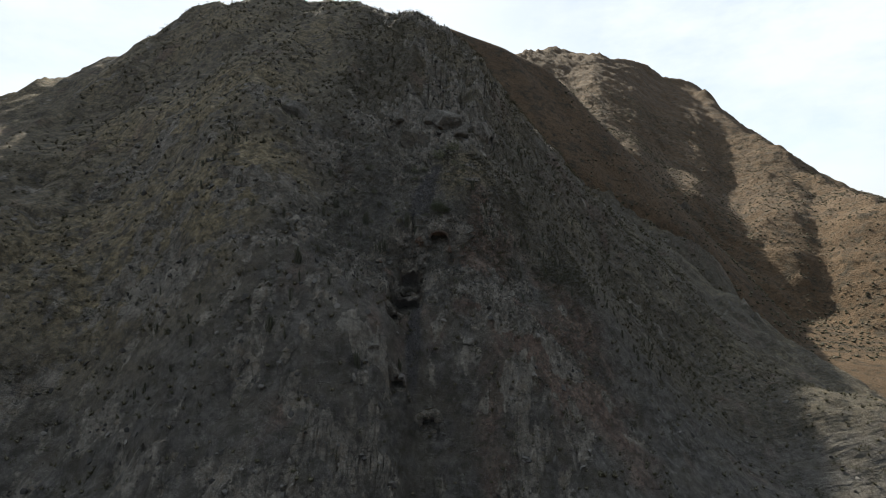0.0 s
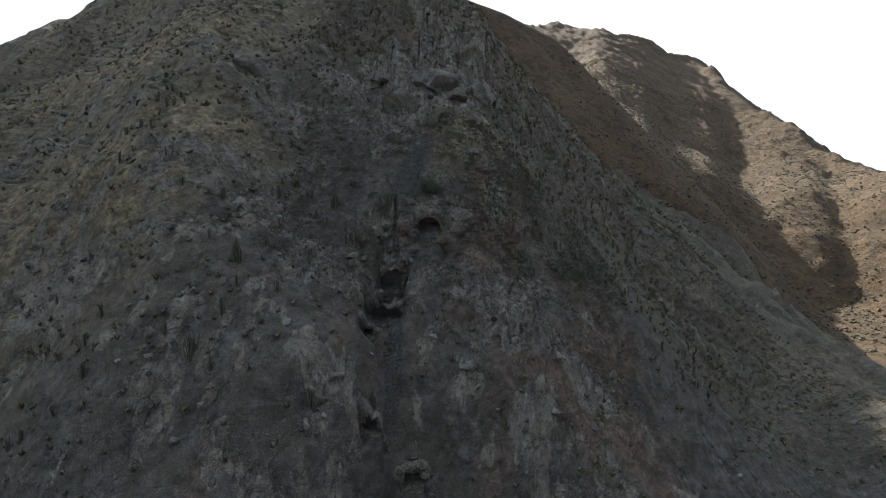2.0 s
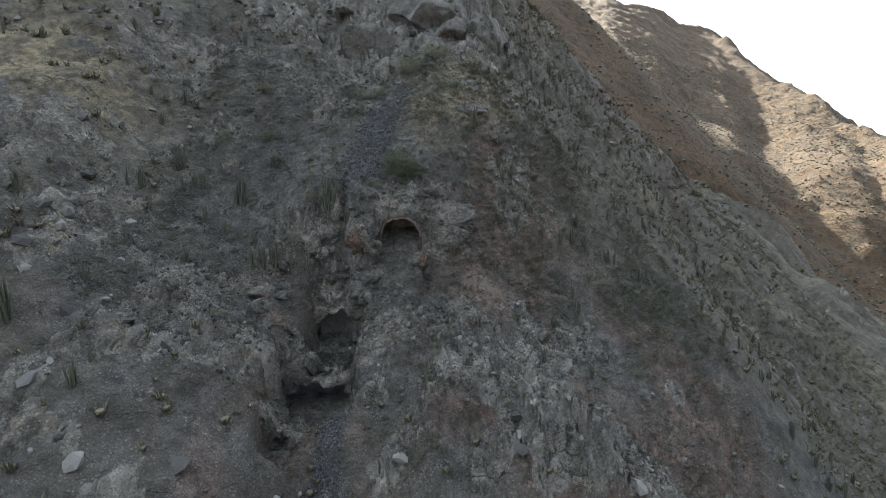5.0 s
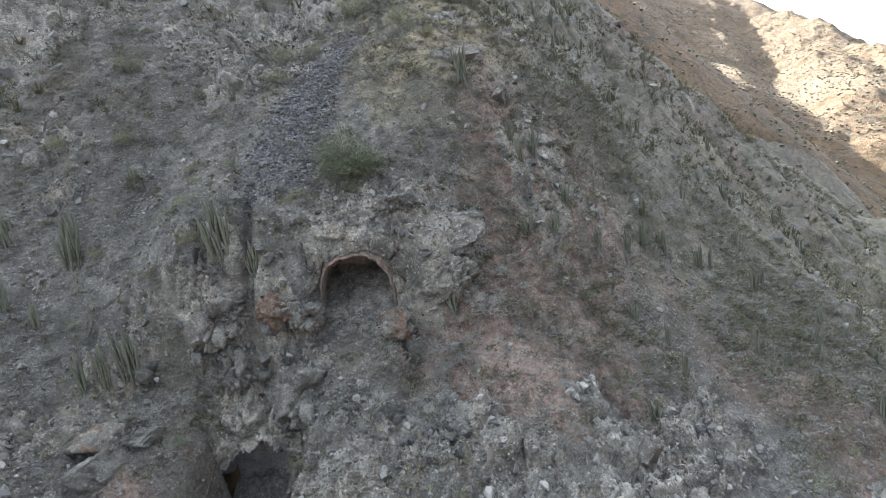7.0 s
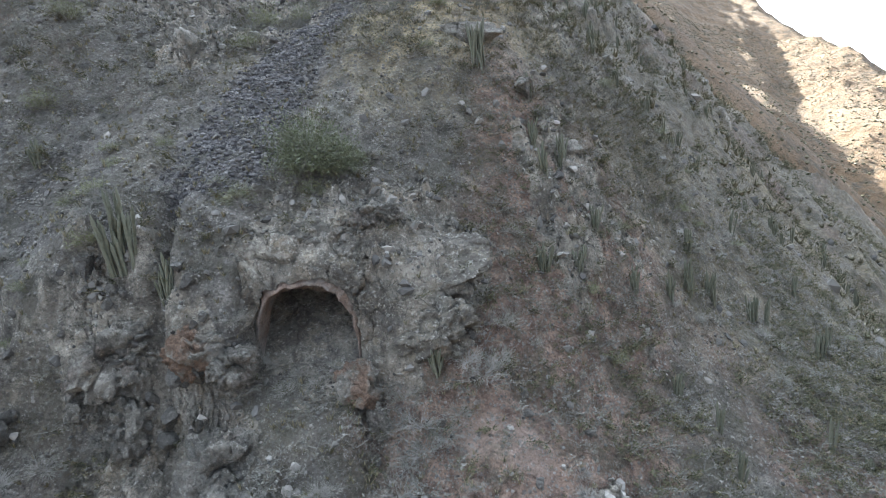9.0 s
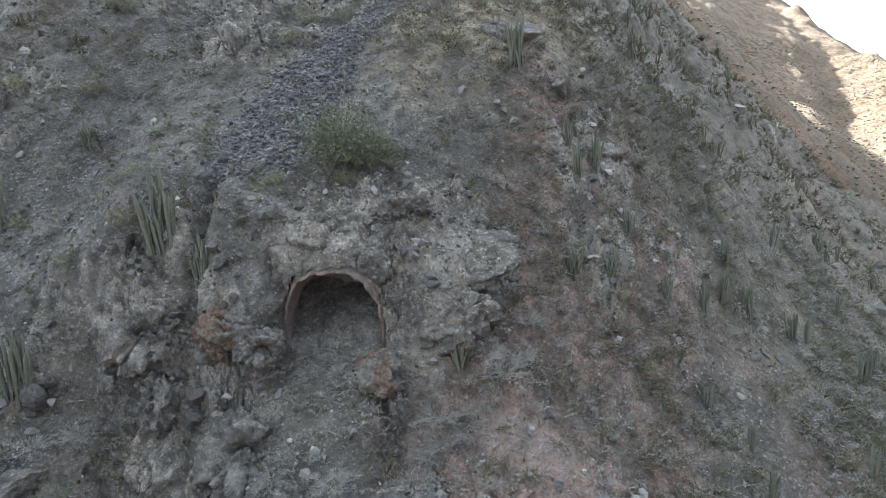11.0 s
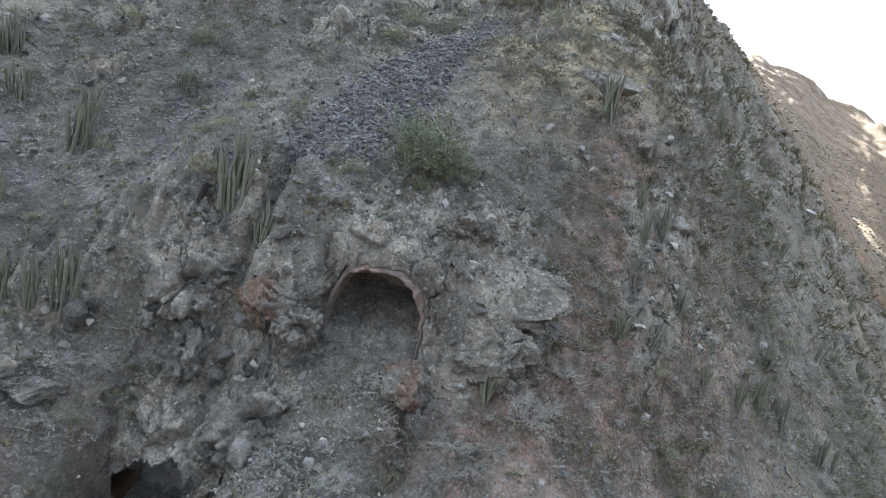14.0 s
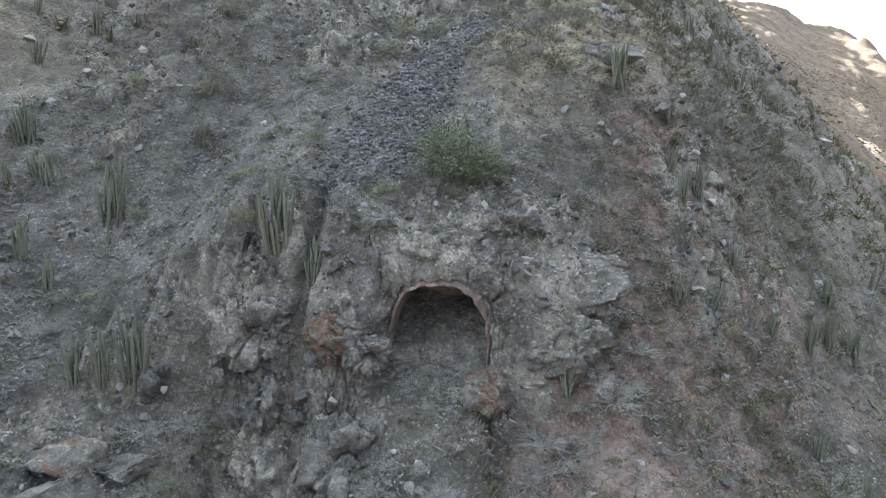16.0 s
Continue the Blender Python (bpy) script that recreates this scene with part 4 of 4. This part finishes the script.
# cacti: clumps of ribbed columns
def stem_mesh(seed, ribs=8, rings=8):
    rng = np.random.default_rng(seed)
    a = np.linspace(0, 2 * math.pi, ribs * 2, endpoint=False)
    r = np.where(np.arange(ribs * 2) % 2 == 0, 1.0, 0.72)
    bend = rng.uniform(-0.06, 0.06, 2)
    rows = []
    for i in range(rings):
        t = i / (rings - 1)
        w = 0.075 * (0.72 + 0.35 * math.sin(min(t, 0.55) * 2.6)) * (1.0 if t < 0.86 else math.sqrt(max(0.02, 1 - ((t - 0.86) / 0.142) ** 2)))
        w *= 1 + 0.05 * rng.uniform(-1, 1)
        rows.append(np.stack([np.cos(a) * r * w + bend[0] * t * t, np.sin(a) * r * w + bend[1] * t * t, np.full(len(a), t)], 1))
    v = np.concatenate(rows)
    k = len(a)
    f = [(i * k + j, i * k + (j + 1) % k, (i + 1) * k + (j + 1) % k, (i + 1) * k + j) for i in range(rings - 1) for j in range(k)]
    return mesh_from("stem", v, np.array(f), CACTUS)


STEMS = [stem_mesh(70 + i) for i in range(5)]


def put_cactus(x, y, tall, stems, seed, label="grey-green clump of columnar cactus on the stony slope"):
    rng = np.random.default_rng(seed)
    z = float(land(np.array([x]), np.array([y]))[0])
    clump = tagged(new("cactus"), label, "cactus", "columnar cacti on the slope")
    clump.location = (x, y, z - 0.05)
    stems = int(stems * 1.7) + (4 if tall < 1.2 else 0)
    fan = 1.7 if tall < 1.2 else 1.0
    for i in range(stems):
        a, d = rng.uniform(0, 6.28), math.sqrt(rng.uniform(0, 1)) * (0.09 + 0.018 * stems) * tall * 0.42
        h = tall * rng.uniform(0.5, 1.0) * (1.1 - 0.35 * d / (0.5 * tall + 0.1))
        s = new("stem", STEMS[i % 5])
        s.parent = clump
        sx2, sy2 = d * math.cos(a), d * math.sin(a)
        zz = float(land(np.array([x + sx2]), np.array([y + sy2]))[0]) - z
        lean = fan * 15 * d / max(0.2, tall * 0.3) + rng.uniform(-4, 4)
        w = (0.48 + 0.24 * rng.random()) * (0.72 + 0.2 * tall)
        s.matrix_basis = pose(sx2, sy2, min(max(zz, -0.35), 0.35) - 0.03, -lean * math.sin(a), lean * math.cos(a), rng.uniform(0, 360)) @ Matrix.Diagonal((w, w, h, 1))
    return clump


BIG_CACTI = [
    (-13.4, 82.9, 2.1, 13), (-6.15, 81.6, 2.0, 14), (-4.85, 81.5, 1.3, 9), (-11.5, 85.5, 1.0, 7), (-13.8, 80.6, 1.3, 7), (-11.2, 78.8, 1.4, 6), (-10.5, 79.1, 1.7, 8), (-9.75, 79.5, 2.0, 9),
    (-18.7, 84.5, 1.8, 12), (-17.1, 83.3, 1.0, 6), (5.3, 90.7, 2.1, 11), (7.4, 90.8, 1.2, 6), (7.0, 85.2, 1.1, 8), (8.5, 86.0, 0.9, 8), (10.8, 86.7, 0.9, 8),
    (13.9, 88.9, 1.4, 9), (15.3, 89.5, 1.4, 9), (17.5, 90.1, 1.3, 8), (14.8, 91.1, 1.3, 8), (20.3, 89.6, 1.4, 8), (3.1, 81.3, 0.8, 8), (7.5, 87.9, 1.3, 9), (8.5, 89.1, 1.1, 8), (7.3, 89.0, 0.9, 7),
]
MORE_CACTI = [
    (-20.1, 81.4, 1.6, 10), (-16.4, 83.2, 1.2, 8), (-15.2, 77.5, 1.2, 8),
    (-21.0, 69.8, 2.4, 12), (-22.6, 62.3, 2.4, 12), (-10.9, 60.7, 2.0, 12), (-6.0, 65.2, 1.4, 8), (-20.7, 64.9, 1.6, 9), (10.6, 80.0, 0.9, 7), (12.6, 77.0, 1.0, 7), (9.0, 75.5, 1.1, 7),
]
for i, (x, y, tall, stems) in enumerate(BIG_CACTI + MORE_CACTI):
    put_cactus(x, y, tall, stems, 300 + i)
cx, cy, cz, crng = sown(420, (9, 40, 80, 124), 88, lambda x, y: 0.33 * ramp(8, 16, x))
for i in range(min(len(cx), 120)):
    put_cactus(cx[i], cy[i], crng.uniform(0.8, 1.5), int(crng.integers(3, 6)), 500 + i)
cx, cy, cz, crng = sown(160, (-45, -14, 60, 100), 89, lambda x, y: 0.30 + 0 * x)
for i in range(min(len(cx), 45)):
    put_cactus(cx[i], cy[i], crng.uniform(0.9, 1.7), int(crng.integers(4, 9)), 700 + i)


# shrubs: thin branching twigs, some with small leaves
def twig_arrays(rng, branches, forks, spread_out, thick):
    verts, faces = [], []

    def limb(a, b, w):
        d = b - a
        side = np.cross(d, rng.normal(size=3))
        side = side / (np.linalg.norm(side) + 1e-9) * w
        k = len(verts)
        verts.extend((a - side, a + side, b + side * 0.4, b - side * 0.4))
        faces.append((k, k + 1, k + 2, k + 3))

    tips = []
    for _ in range(branches):
        a = rng.uniform(0, 2 * math.pi)
        up = rng.uniform(0.15, 1.0)
        way = np.array([math.cos(a) * spread_out * (1.15 - up * 0.7), math.sin(a) * spread_out * (1.15 - up * 0.7), up])
        root = np.array([math.cos(a), math.sin(a), 0]) * rng.uniform(0, 0.12)
        mid = root + way * rng.uniform(0.35, 0.55)
        limb(root, mid, thick)
        for _ in range(forks):
            tip = mid + way * rng.uniform(0.2, 0.5) + rng.normal(size=3) * 0.16
            tip[2] = max(tip[2], 0.02)
            limb(mid, tip, thick * 0.6)
            end = tip + (tip - mid) * rng.uniform(0.25, 0.6) + rng.normal(size=3) * 0.09
            limb(tip, end, thick * 0.4)
            tips.append((mid, tip, end))
    return verts, faces, tips


def leaf_arrays(rng, tips, each, size):
    verts, faces = [], []
    for mid, tip, end in tips:
        for _ in range(each):
            p = (tip if rng.random() < 0.4 else end) + rng.normal(size=3) * 0.07 if rng.random() < 0.75 else mid + (tip - mid) * rng.random() + rng.normal(size=3) * 0.06
            u = rng.normal(size=3)
            u = u / np.linalg.norm(u) * size * rng.uniform(0.7, 1.4)
            w = np.cross(u, rng.normal(size=3))
            w = w / (np.linalg.norm(w) + 1e-9) * size * 0.45
            k = len(verts)
            verts.extend((p - u, p + w, p + u, p - w))
            faces.append((k, k + 1, k + 2, k + 3))
    return verts, faces


def shrub_meshes(seed, branches, forks, spread_out, thick, leaves, leaf_size, leaf_mat):
    rng = np.random.default_rng(seed)
    v, f, tips = twig_arrays(rng, branches, forks, spread_out, thick)
    twigs = mesh_from("twigs", np.array(v), np.array(f), TWIG, False)
    crown = None
    if leaves:
        lv, lf = leaf_arrays(rng, tips, leaves, leaf_size)
        crown = mesh_from("leaves", np.array(lv), np.array(lf), leaf_mat, False)
    return twigs, crown


DRY = [shrub_meshes(900 + i, 58, 8, 0.95, 0.013, 0, 0, None) for i in range(4)]
GREEN = [shrub_meshes(920 + i, 30, 5, 0.8, 0.015, 8, 0.050, OLIVE) for i in range(4)]
LUSH = [shrub_meshes(940 + i, 70, 7, 0.85, 0.012, 20, 0.036, LEAF) for i in range(2)]


def put_shrub(meshes, x, y, size, turn, label, name="shrub", tall=1.0, group="shrubs on the slope"):
    z = float(land(np.array([x]), np.array([y]))[0])
    bush = tagged(new(name), label, "shrub", group)
    bush.matrix_world = pose(x, y, z - 0.04 * size, 8, 0, turn) @ Matrix.Diagonal((size, size, size * tall, 1))
    for part_name, me in zip(("twig_frame", "foliage"), meshes):
        if me:
            p = new(part_name, me)
            p.parent = bush
    return bush


put_shrub(LUSH[0], -1.1, 84.75, 1.25, 20, "large dense dull-green bush rooted above the cave", "bush", 1.15, "green bushes above the cave")
put_shrub(LUSH[1], -0.2, 84.75, 0.9, 140, "dense dull-green bush beside a larger one", "bush", 1.0, "green bushes above the cave")
put_shrub(GREEN[1], -0.75, 83.95, 0.6, 60, "small olive bush below the larger ones", "bush", 0.8, "green bushes above the cave")
for i, (x, y, s) in enumerate([(-3.05, 83.1, 0.6), (-14.0, 91.9, 0.9), (-16.4, 87.8, 0.65), (-12.5, 87.6, 0.7), (-5.7, 94.9, 0.95), (-3.9, 95.6, 0.75), (-5.5, 91.9, 0.7), (1.8, 95.7, 0.9), (3.3, 95.4, 0.7), (-7.4, 81.9, 0.5), (9.4, 84.2, 0.5), (-1.2, 98.4, 1.6), (1.6, 101, 1.8)]):
    put_shrub(GREEN[i % 4], x, y, s, i * 67, "olive-green small-leaved shrub among loose stones", "shrub", 0.95, "olive shrubs")
for i, (x, y, s) in enumerate([(4.5, 81.5, 0.75), (4.0, 81.5, 0.6), (5.0, 82.0, 0.6), (2.0, 81.0, 0.7), (2.5, 80.6, 0.75), (1.5, 80.7, 0.7), (2.7, 80.2, 0.75), (2.2, 80.0, 0.6), (3.2, 80.4, 0.7), (-2.8, 81.1, 0.5), (-2.4, 81.5, 0.45), (-1.1, 81.5, 0.45), (-0.2, 81.5, 0.5), (-0.6, 81.2, 0.45), (-1.5, 81.0, 0.45), (3.7, 80.7, 0.5), (-9.8, 77.6, 0.7), (-8.1, 79.5, 0.6), (-6.6, 80.0, 0.5), (1.1, 81.2, 0.45), (1.9, 79.4, 0.8), (2.2, 78.8, 0.85), (1.4, 78.5, 0.7), (-9.0, 78.9, 0.55), (-7.8, 78.6, 0.5), (-6.2, 79.2, 0.5), (5.2, 82.8, 0.6), (-5.2, 82.6, 0.5), (-1.9, 78.9, 0.5), (-0.2, 78.9, 0.6)]):
    put_shrub(DRY[i % 4], x, y, s, i * 49, "grey leafless dry twiggy shrub on rubble", "shrub", 0.75, "dry shrubs")
bx, by, bz, brng = sown(1500, (-20, 24, 74, 100), 61, lambda x, y: 0.30 * (1 - 0.75 * scree_run(x, y)) * (1 - 0.6 * rockiness(x, y)) * (0.55 + 0.6 * fbm(x, y, 4, 2, 63)))
for i in range(min(len(bx), 235)):
    dry = brng.random() < 0.62
    put_shrub((DRY if dry else GREEN)[i % 4], bx[i], by[i], brng.uniform(0.25, 0.55), brng.uniform(0, 360), "low grey dry shrub on the stony slope" if dry else "low olive shrub on the stony slope", "shrub", brng.uniform(0.6, 0.9), "low shrubs")

# single stones that can be told apart
rx, ry, rz, rrng = sown(1600, (-16, 20, 74, 97), 62, lambda x, y: 0.16 + 0.12 * rockiness(x, y))
for i in range(min(len(rx), 110)):
    ob = new("rock", CHIPS[i % 6])
    s = 0.08 + 0.15 * rrng.random() ** 2
    ob.matrix_world = pose(rx[i], ry[i], rz[i] + s * 0.25, rrng.uniform(-40, 40), rrng.uniform(-40, 40), rrng.uniform(0, 360)) @ Matrix.Diagonal((s, s * rrng.uniform(0.5, 0.9), s * rrng.uniform(0.45, 0.8), 1))
    tagged(ob, "angular grey stone lying loose on the slope", "rock", "loose stones")

# broken rock on the outcrops, single blocks
ox, oy, oz, org = sown(900, (-9.5, 3.5, 77.8, 82.2), 64, lambda x, y: 0.6 * rockiness(x, y) * (1 - (np.abs(x + 0.7) < 1.7) * (y > 78.8)) * (1 - (x > 1) * (y > 80.5)))
for i in range(min(len(ox), 90)):
    ob = new("rock", CHIPS[i % 6])
    s = 0.12 + 0.24 * org.random() ** 1.8
    ob.matrix_world = pose(ox[i], oy[i] - 0.05, oz[i] + s * 0.15, org.uniform(-35, 35), org.uniform(-35, 35), org.uniform(0, 360)) @ Matrix.Diagonal((s * org.uniform(0.6, 1.0), s * org.uniform(0.6, 1.0), s * org.uniform(0.7, 1.4), 1))
    tagged(ob, "angular grey block broken from the outcrop", "rock", "broken outcrop rock")

# what nobody could count
x, y, z, rng = sown(42000, (-20, 24, 72, 100), 71, lambda x, y: 0.16 + 0.30 * rockiness(x, y) + 0.2 * fbm(x, y, 2.5, 2, 73))
v, f = spread(ICO_V, ICO_F, x, y, z, 0.02 + 0.065 * rng.random(len(x)) ** 2, rng)
stuff("loose_stones", v, f, STONES, "countless small grey stones strewn over the slope", "stones")
SMALL = [shard_arrays(50 + i, 1, 7) for i in range(8)]
x, y, z, rng = sown(17000, (-20, 24, 72, 100), 72, lambda x, y: 0.06 + 0.6 * rockiness(x, y))
v, f = strew(x, y, z, 0.05 + 0.17 * rng.random(len(x)) ** 2.5, rng, SMALL, 0.45)
stuff("broken_rock", v, f, STONES, "angular grey broken rock over the outcrops", "stones")
x, y, z, rng = sown(85000, (-10, 5, 62, 99), 74, lambda x, y: 0.8 * scree_run(x, y) ** 1.5)
v, f = spread(ICO_V, ICO_F, x, y, z, 0.02 + 0.09 * rng.random(len(x)) ** 3, rng)
stuff("scree", v, f, DARK_STONES, "run of dark grey loose scree above the cave", "scree")
x, y, z, rng = sown(17000, (-90, 70, 35, 180), 75, lambda x, y: (0.15 + 0.7 * rockiness(x, y)) * (1 - (np.abs(x - 2) < 21) * (y > 73) * (y < 99)))
v, f = strew(x, y, z, 0.12 + 0.42 * rng.random(len(x)) ** 3, rng, SMALL, 0.5)
stuff("slope_stones", v, f, STONES, "grey broken rock scattered over the upper and lower slope", "stones")


def shrub_stuff(name, label, seed, n, box, keep, sizes, material, branches=13, leaves=0):
    """Many low shrubs as one mesh, from a few light forms."""
    grow = np.random.default_rng(seed)
    forms = []
    for _ in range(5):
        tv, tf, tips = twig_arrays(grow, branches, 3, 0.95, 0.030)
        if leaves:
            lv, lf = leaf_arrays(grow, tips, leaves, 0.085)
            tf = tf + [tuple(i + len(tv) for i in q) for q in lf]
            tv = tv + lv
        forms.append((np.array(tv), np.array(tf)))
    x, y, z, rng = sown(n, box, seed + 1, keep)
    size = rng.uniform(sizes[0], sizes[1], len(x))
    which = rng.integers(0, 5, len(x))
    vs, fs, k = [], [], 0
    for i, (v, f) in enumerate(forms):
        own = which == i
        a, b = spread(v * (1, 1, 0.75), f, x[own], y[own], z[own], size[own], rng, tumble=False)
        vs.append(a)
        fs.append(b + k)
        k += len(a)
    return stuff(name, np.concatenate(vs), np.concatenate(fs), material, label, "shrubs")


SHRUB_GREY = island_material("grey_shrub", (0.115, 0.114, 0.104), (0.215, 0.212, 0.195), (0.135, 0.13, 0.105))
SHRUB_OLIVE = island_material("olive_shrub", (0.038, 0.042, 0.024), (0.092, 0.092, 0.052), (0.140, 0.124, 0.078))
NEAR_BOX, patch = (-20, 26, 72, 100), lambda x, y: ramp(-0.55, 0.1, fbm(x, y, 4.5, 3, 63)) * (1 - 0.6 * rockiness(x, y)) * (1 - 0.8 * scree_run(x, y)) * (1 - 0.9 * swell(x, y, 5.6, 80.0, 2.4, 1.5))
shrub_stuff("dry_shrubs", "low grey dry shrubs between the stones", 600, 8000, NEAR_BOX, lambda x, y: 0.75 * patch(x, y), (0.22, 0.62), SHRUB_GREY, 7, 3)
shrub_stuff("olive_shrubs", "low olive shrubs between the stones", 610, 9500, NEAR_BOX, lambda x, y: patch(x, y) * (0.15 + 0.75 * ramp(1, 9, x) * ramp(77, 84, y)), (0.20, 0.60), SHRUB_OLIVE, 5, 6)
shrub_stuff("slope_shrubs", "dull-green shrubs over the upper and lower slope", 620, 19000, (-100, 75, 32, 185), lambda x, y: 0.55 * (1 - (np.abs(x - 3) < 22) * (y > 73) * (y < 120)) * np.where((x < -18) & (y > 80), 1.1, 0.7) * ramp(-0.3, 0.3, fbm(x, y, 14, 3, 66)), (0.5, 1.3), SHRUB_OLIVE, 3, 5)

shrub_stuff("upper_shrubs", "dull olive shrubs over the slope above the cave", 630, 9500, (-26, 78, 97, 182), lambda x, y: 0.8 * ramp(-0.7, 0.1, fbm(x, y, 7, 3, 68)) * (1 - 0.7 * rockiness(x, y)), (0.4, 1.1), SHRUB_OLIVE, 3, 6)

blades = []
trng = np.random.default_rng(76)
for i in range(12):
    a, r, h, b = trng.uniform(0, 6.28), trng.uniform(0.0, 0.25), trng.uniform(0.6, 1.1), trng.uniform(0.3, 1.1)
    c, s = math.cos(a), math.sin(a)
    blades += [(c * r - s * 0.10, s * r + c * 0.10, -0.1), (c * r + s * 0.10, s * r - c * 0.10, -0.1), (c * (r + b * 0.7), s * (r + b * 0.7), h)]
BLADE_V, BLADE_F = np.array(blades), np.arange(36).reshape(12, 3)
x, y, z, rng = sown(26000, (-22, 26, 70, 102), 77, lambda x, y: (0.15 + 0.5 * ramp(-0.1, 0.4, fbm(x, y, 3.5, 3, 79))) * (1 - 0.8 * rockiness(x, y)) * (1 - 0.7 * scree_run(x, y)) * (1 - 0.85 * swell(x, y, 5.6, 80.0, 2.4, 1.5)))
v, f = spread(BLADE_V, BLADE_F, x, y, z, rng.uniform(0.07, 0.22, len(x)), rng, tumble=False)
stuff("dry_grass", v, f, TUFT, "thin tufts of dry straw-coloured grass between stones", "grass")
x, y, z, rng = sown(11000, (-110, 85, 30, 190), 78, lambda x, y: (0.35 + 0.5 * ramp(-0.2, 0.4, fbm(x, y, 12, 3, 80))) * (1 - 0.6 * rockiness(x, y)) * (1 - (np.abs(x - 2) < 21) * (y > 74) * (y < 99)))
v, f = spread(np.concatenate([BLADE_V * (1, 1, 0.9), ICO_V * (0.34, 0.34, 0.22) + (0, 0, 0.18)]), np.concatenate([BLADE_F, ICO_F + 36]), x, y, z, rng.uniform(0.35, 0.85, len(x)), rng, tumble=False)
stuff("scrub", v, f, SCRUB, "scattered low dull-green scrub over the mountain", "scrub")


def far_height(x, y):
    return np.maximum(far_land(x, y), near_land(x, y)) - 0.5


frng = np.random.default_rng(81)
x, y = frng.uniform(60, 560, 60000), frng.uniform(180, 760, 60000)
keep = (frng.random(60000) < 0.35 + 0.5 * ramp(-0.2, 0.3, fbm(x, y, 40, 3, 83))) & (far_land(x, y) > -10)
x, y = x[keep], y[keep]
OCTA_V = np.array([(1, 0, 0.2), (0, 1, 0.1), (-1, 0, 0.2), (0, -1, 0.1), (0, 0, 1), (0, 0, -1)], float)
OCTA_F = np.array([(i, (i + 1) % 4, 4) for i in range(4)] + [((i + 1) % 4, i, 5) for i in range(4)])
v, f = spread(OCTA_V, OCTA_F, x, y, far_height(x, y), 0.3 + 0.75 * frng.random(len(x)) ** 2, frng, flat=(0.6, 0.9))
stuff("far_scrub", v, f, SCRUB, "dots of low scrub over the far ridge", "scrub")

scar = new("rock_scar", BLOCKS["tan"][2])
scar.matrix_world = pose(150, 316, float(far_height(np.array([150.0]), np.array([316.0]))[0]), 20, 10, 30) @ Matrix.Diagonal((5, 4, 8, 1))
tagged(scar, "pale rock scar on the shaded far slope", "boulder")
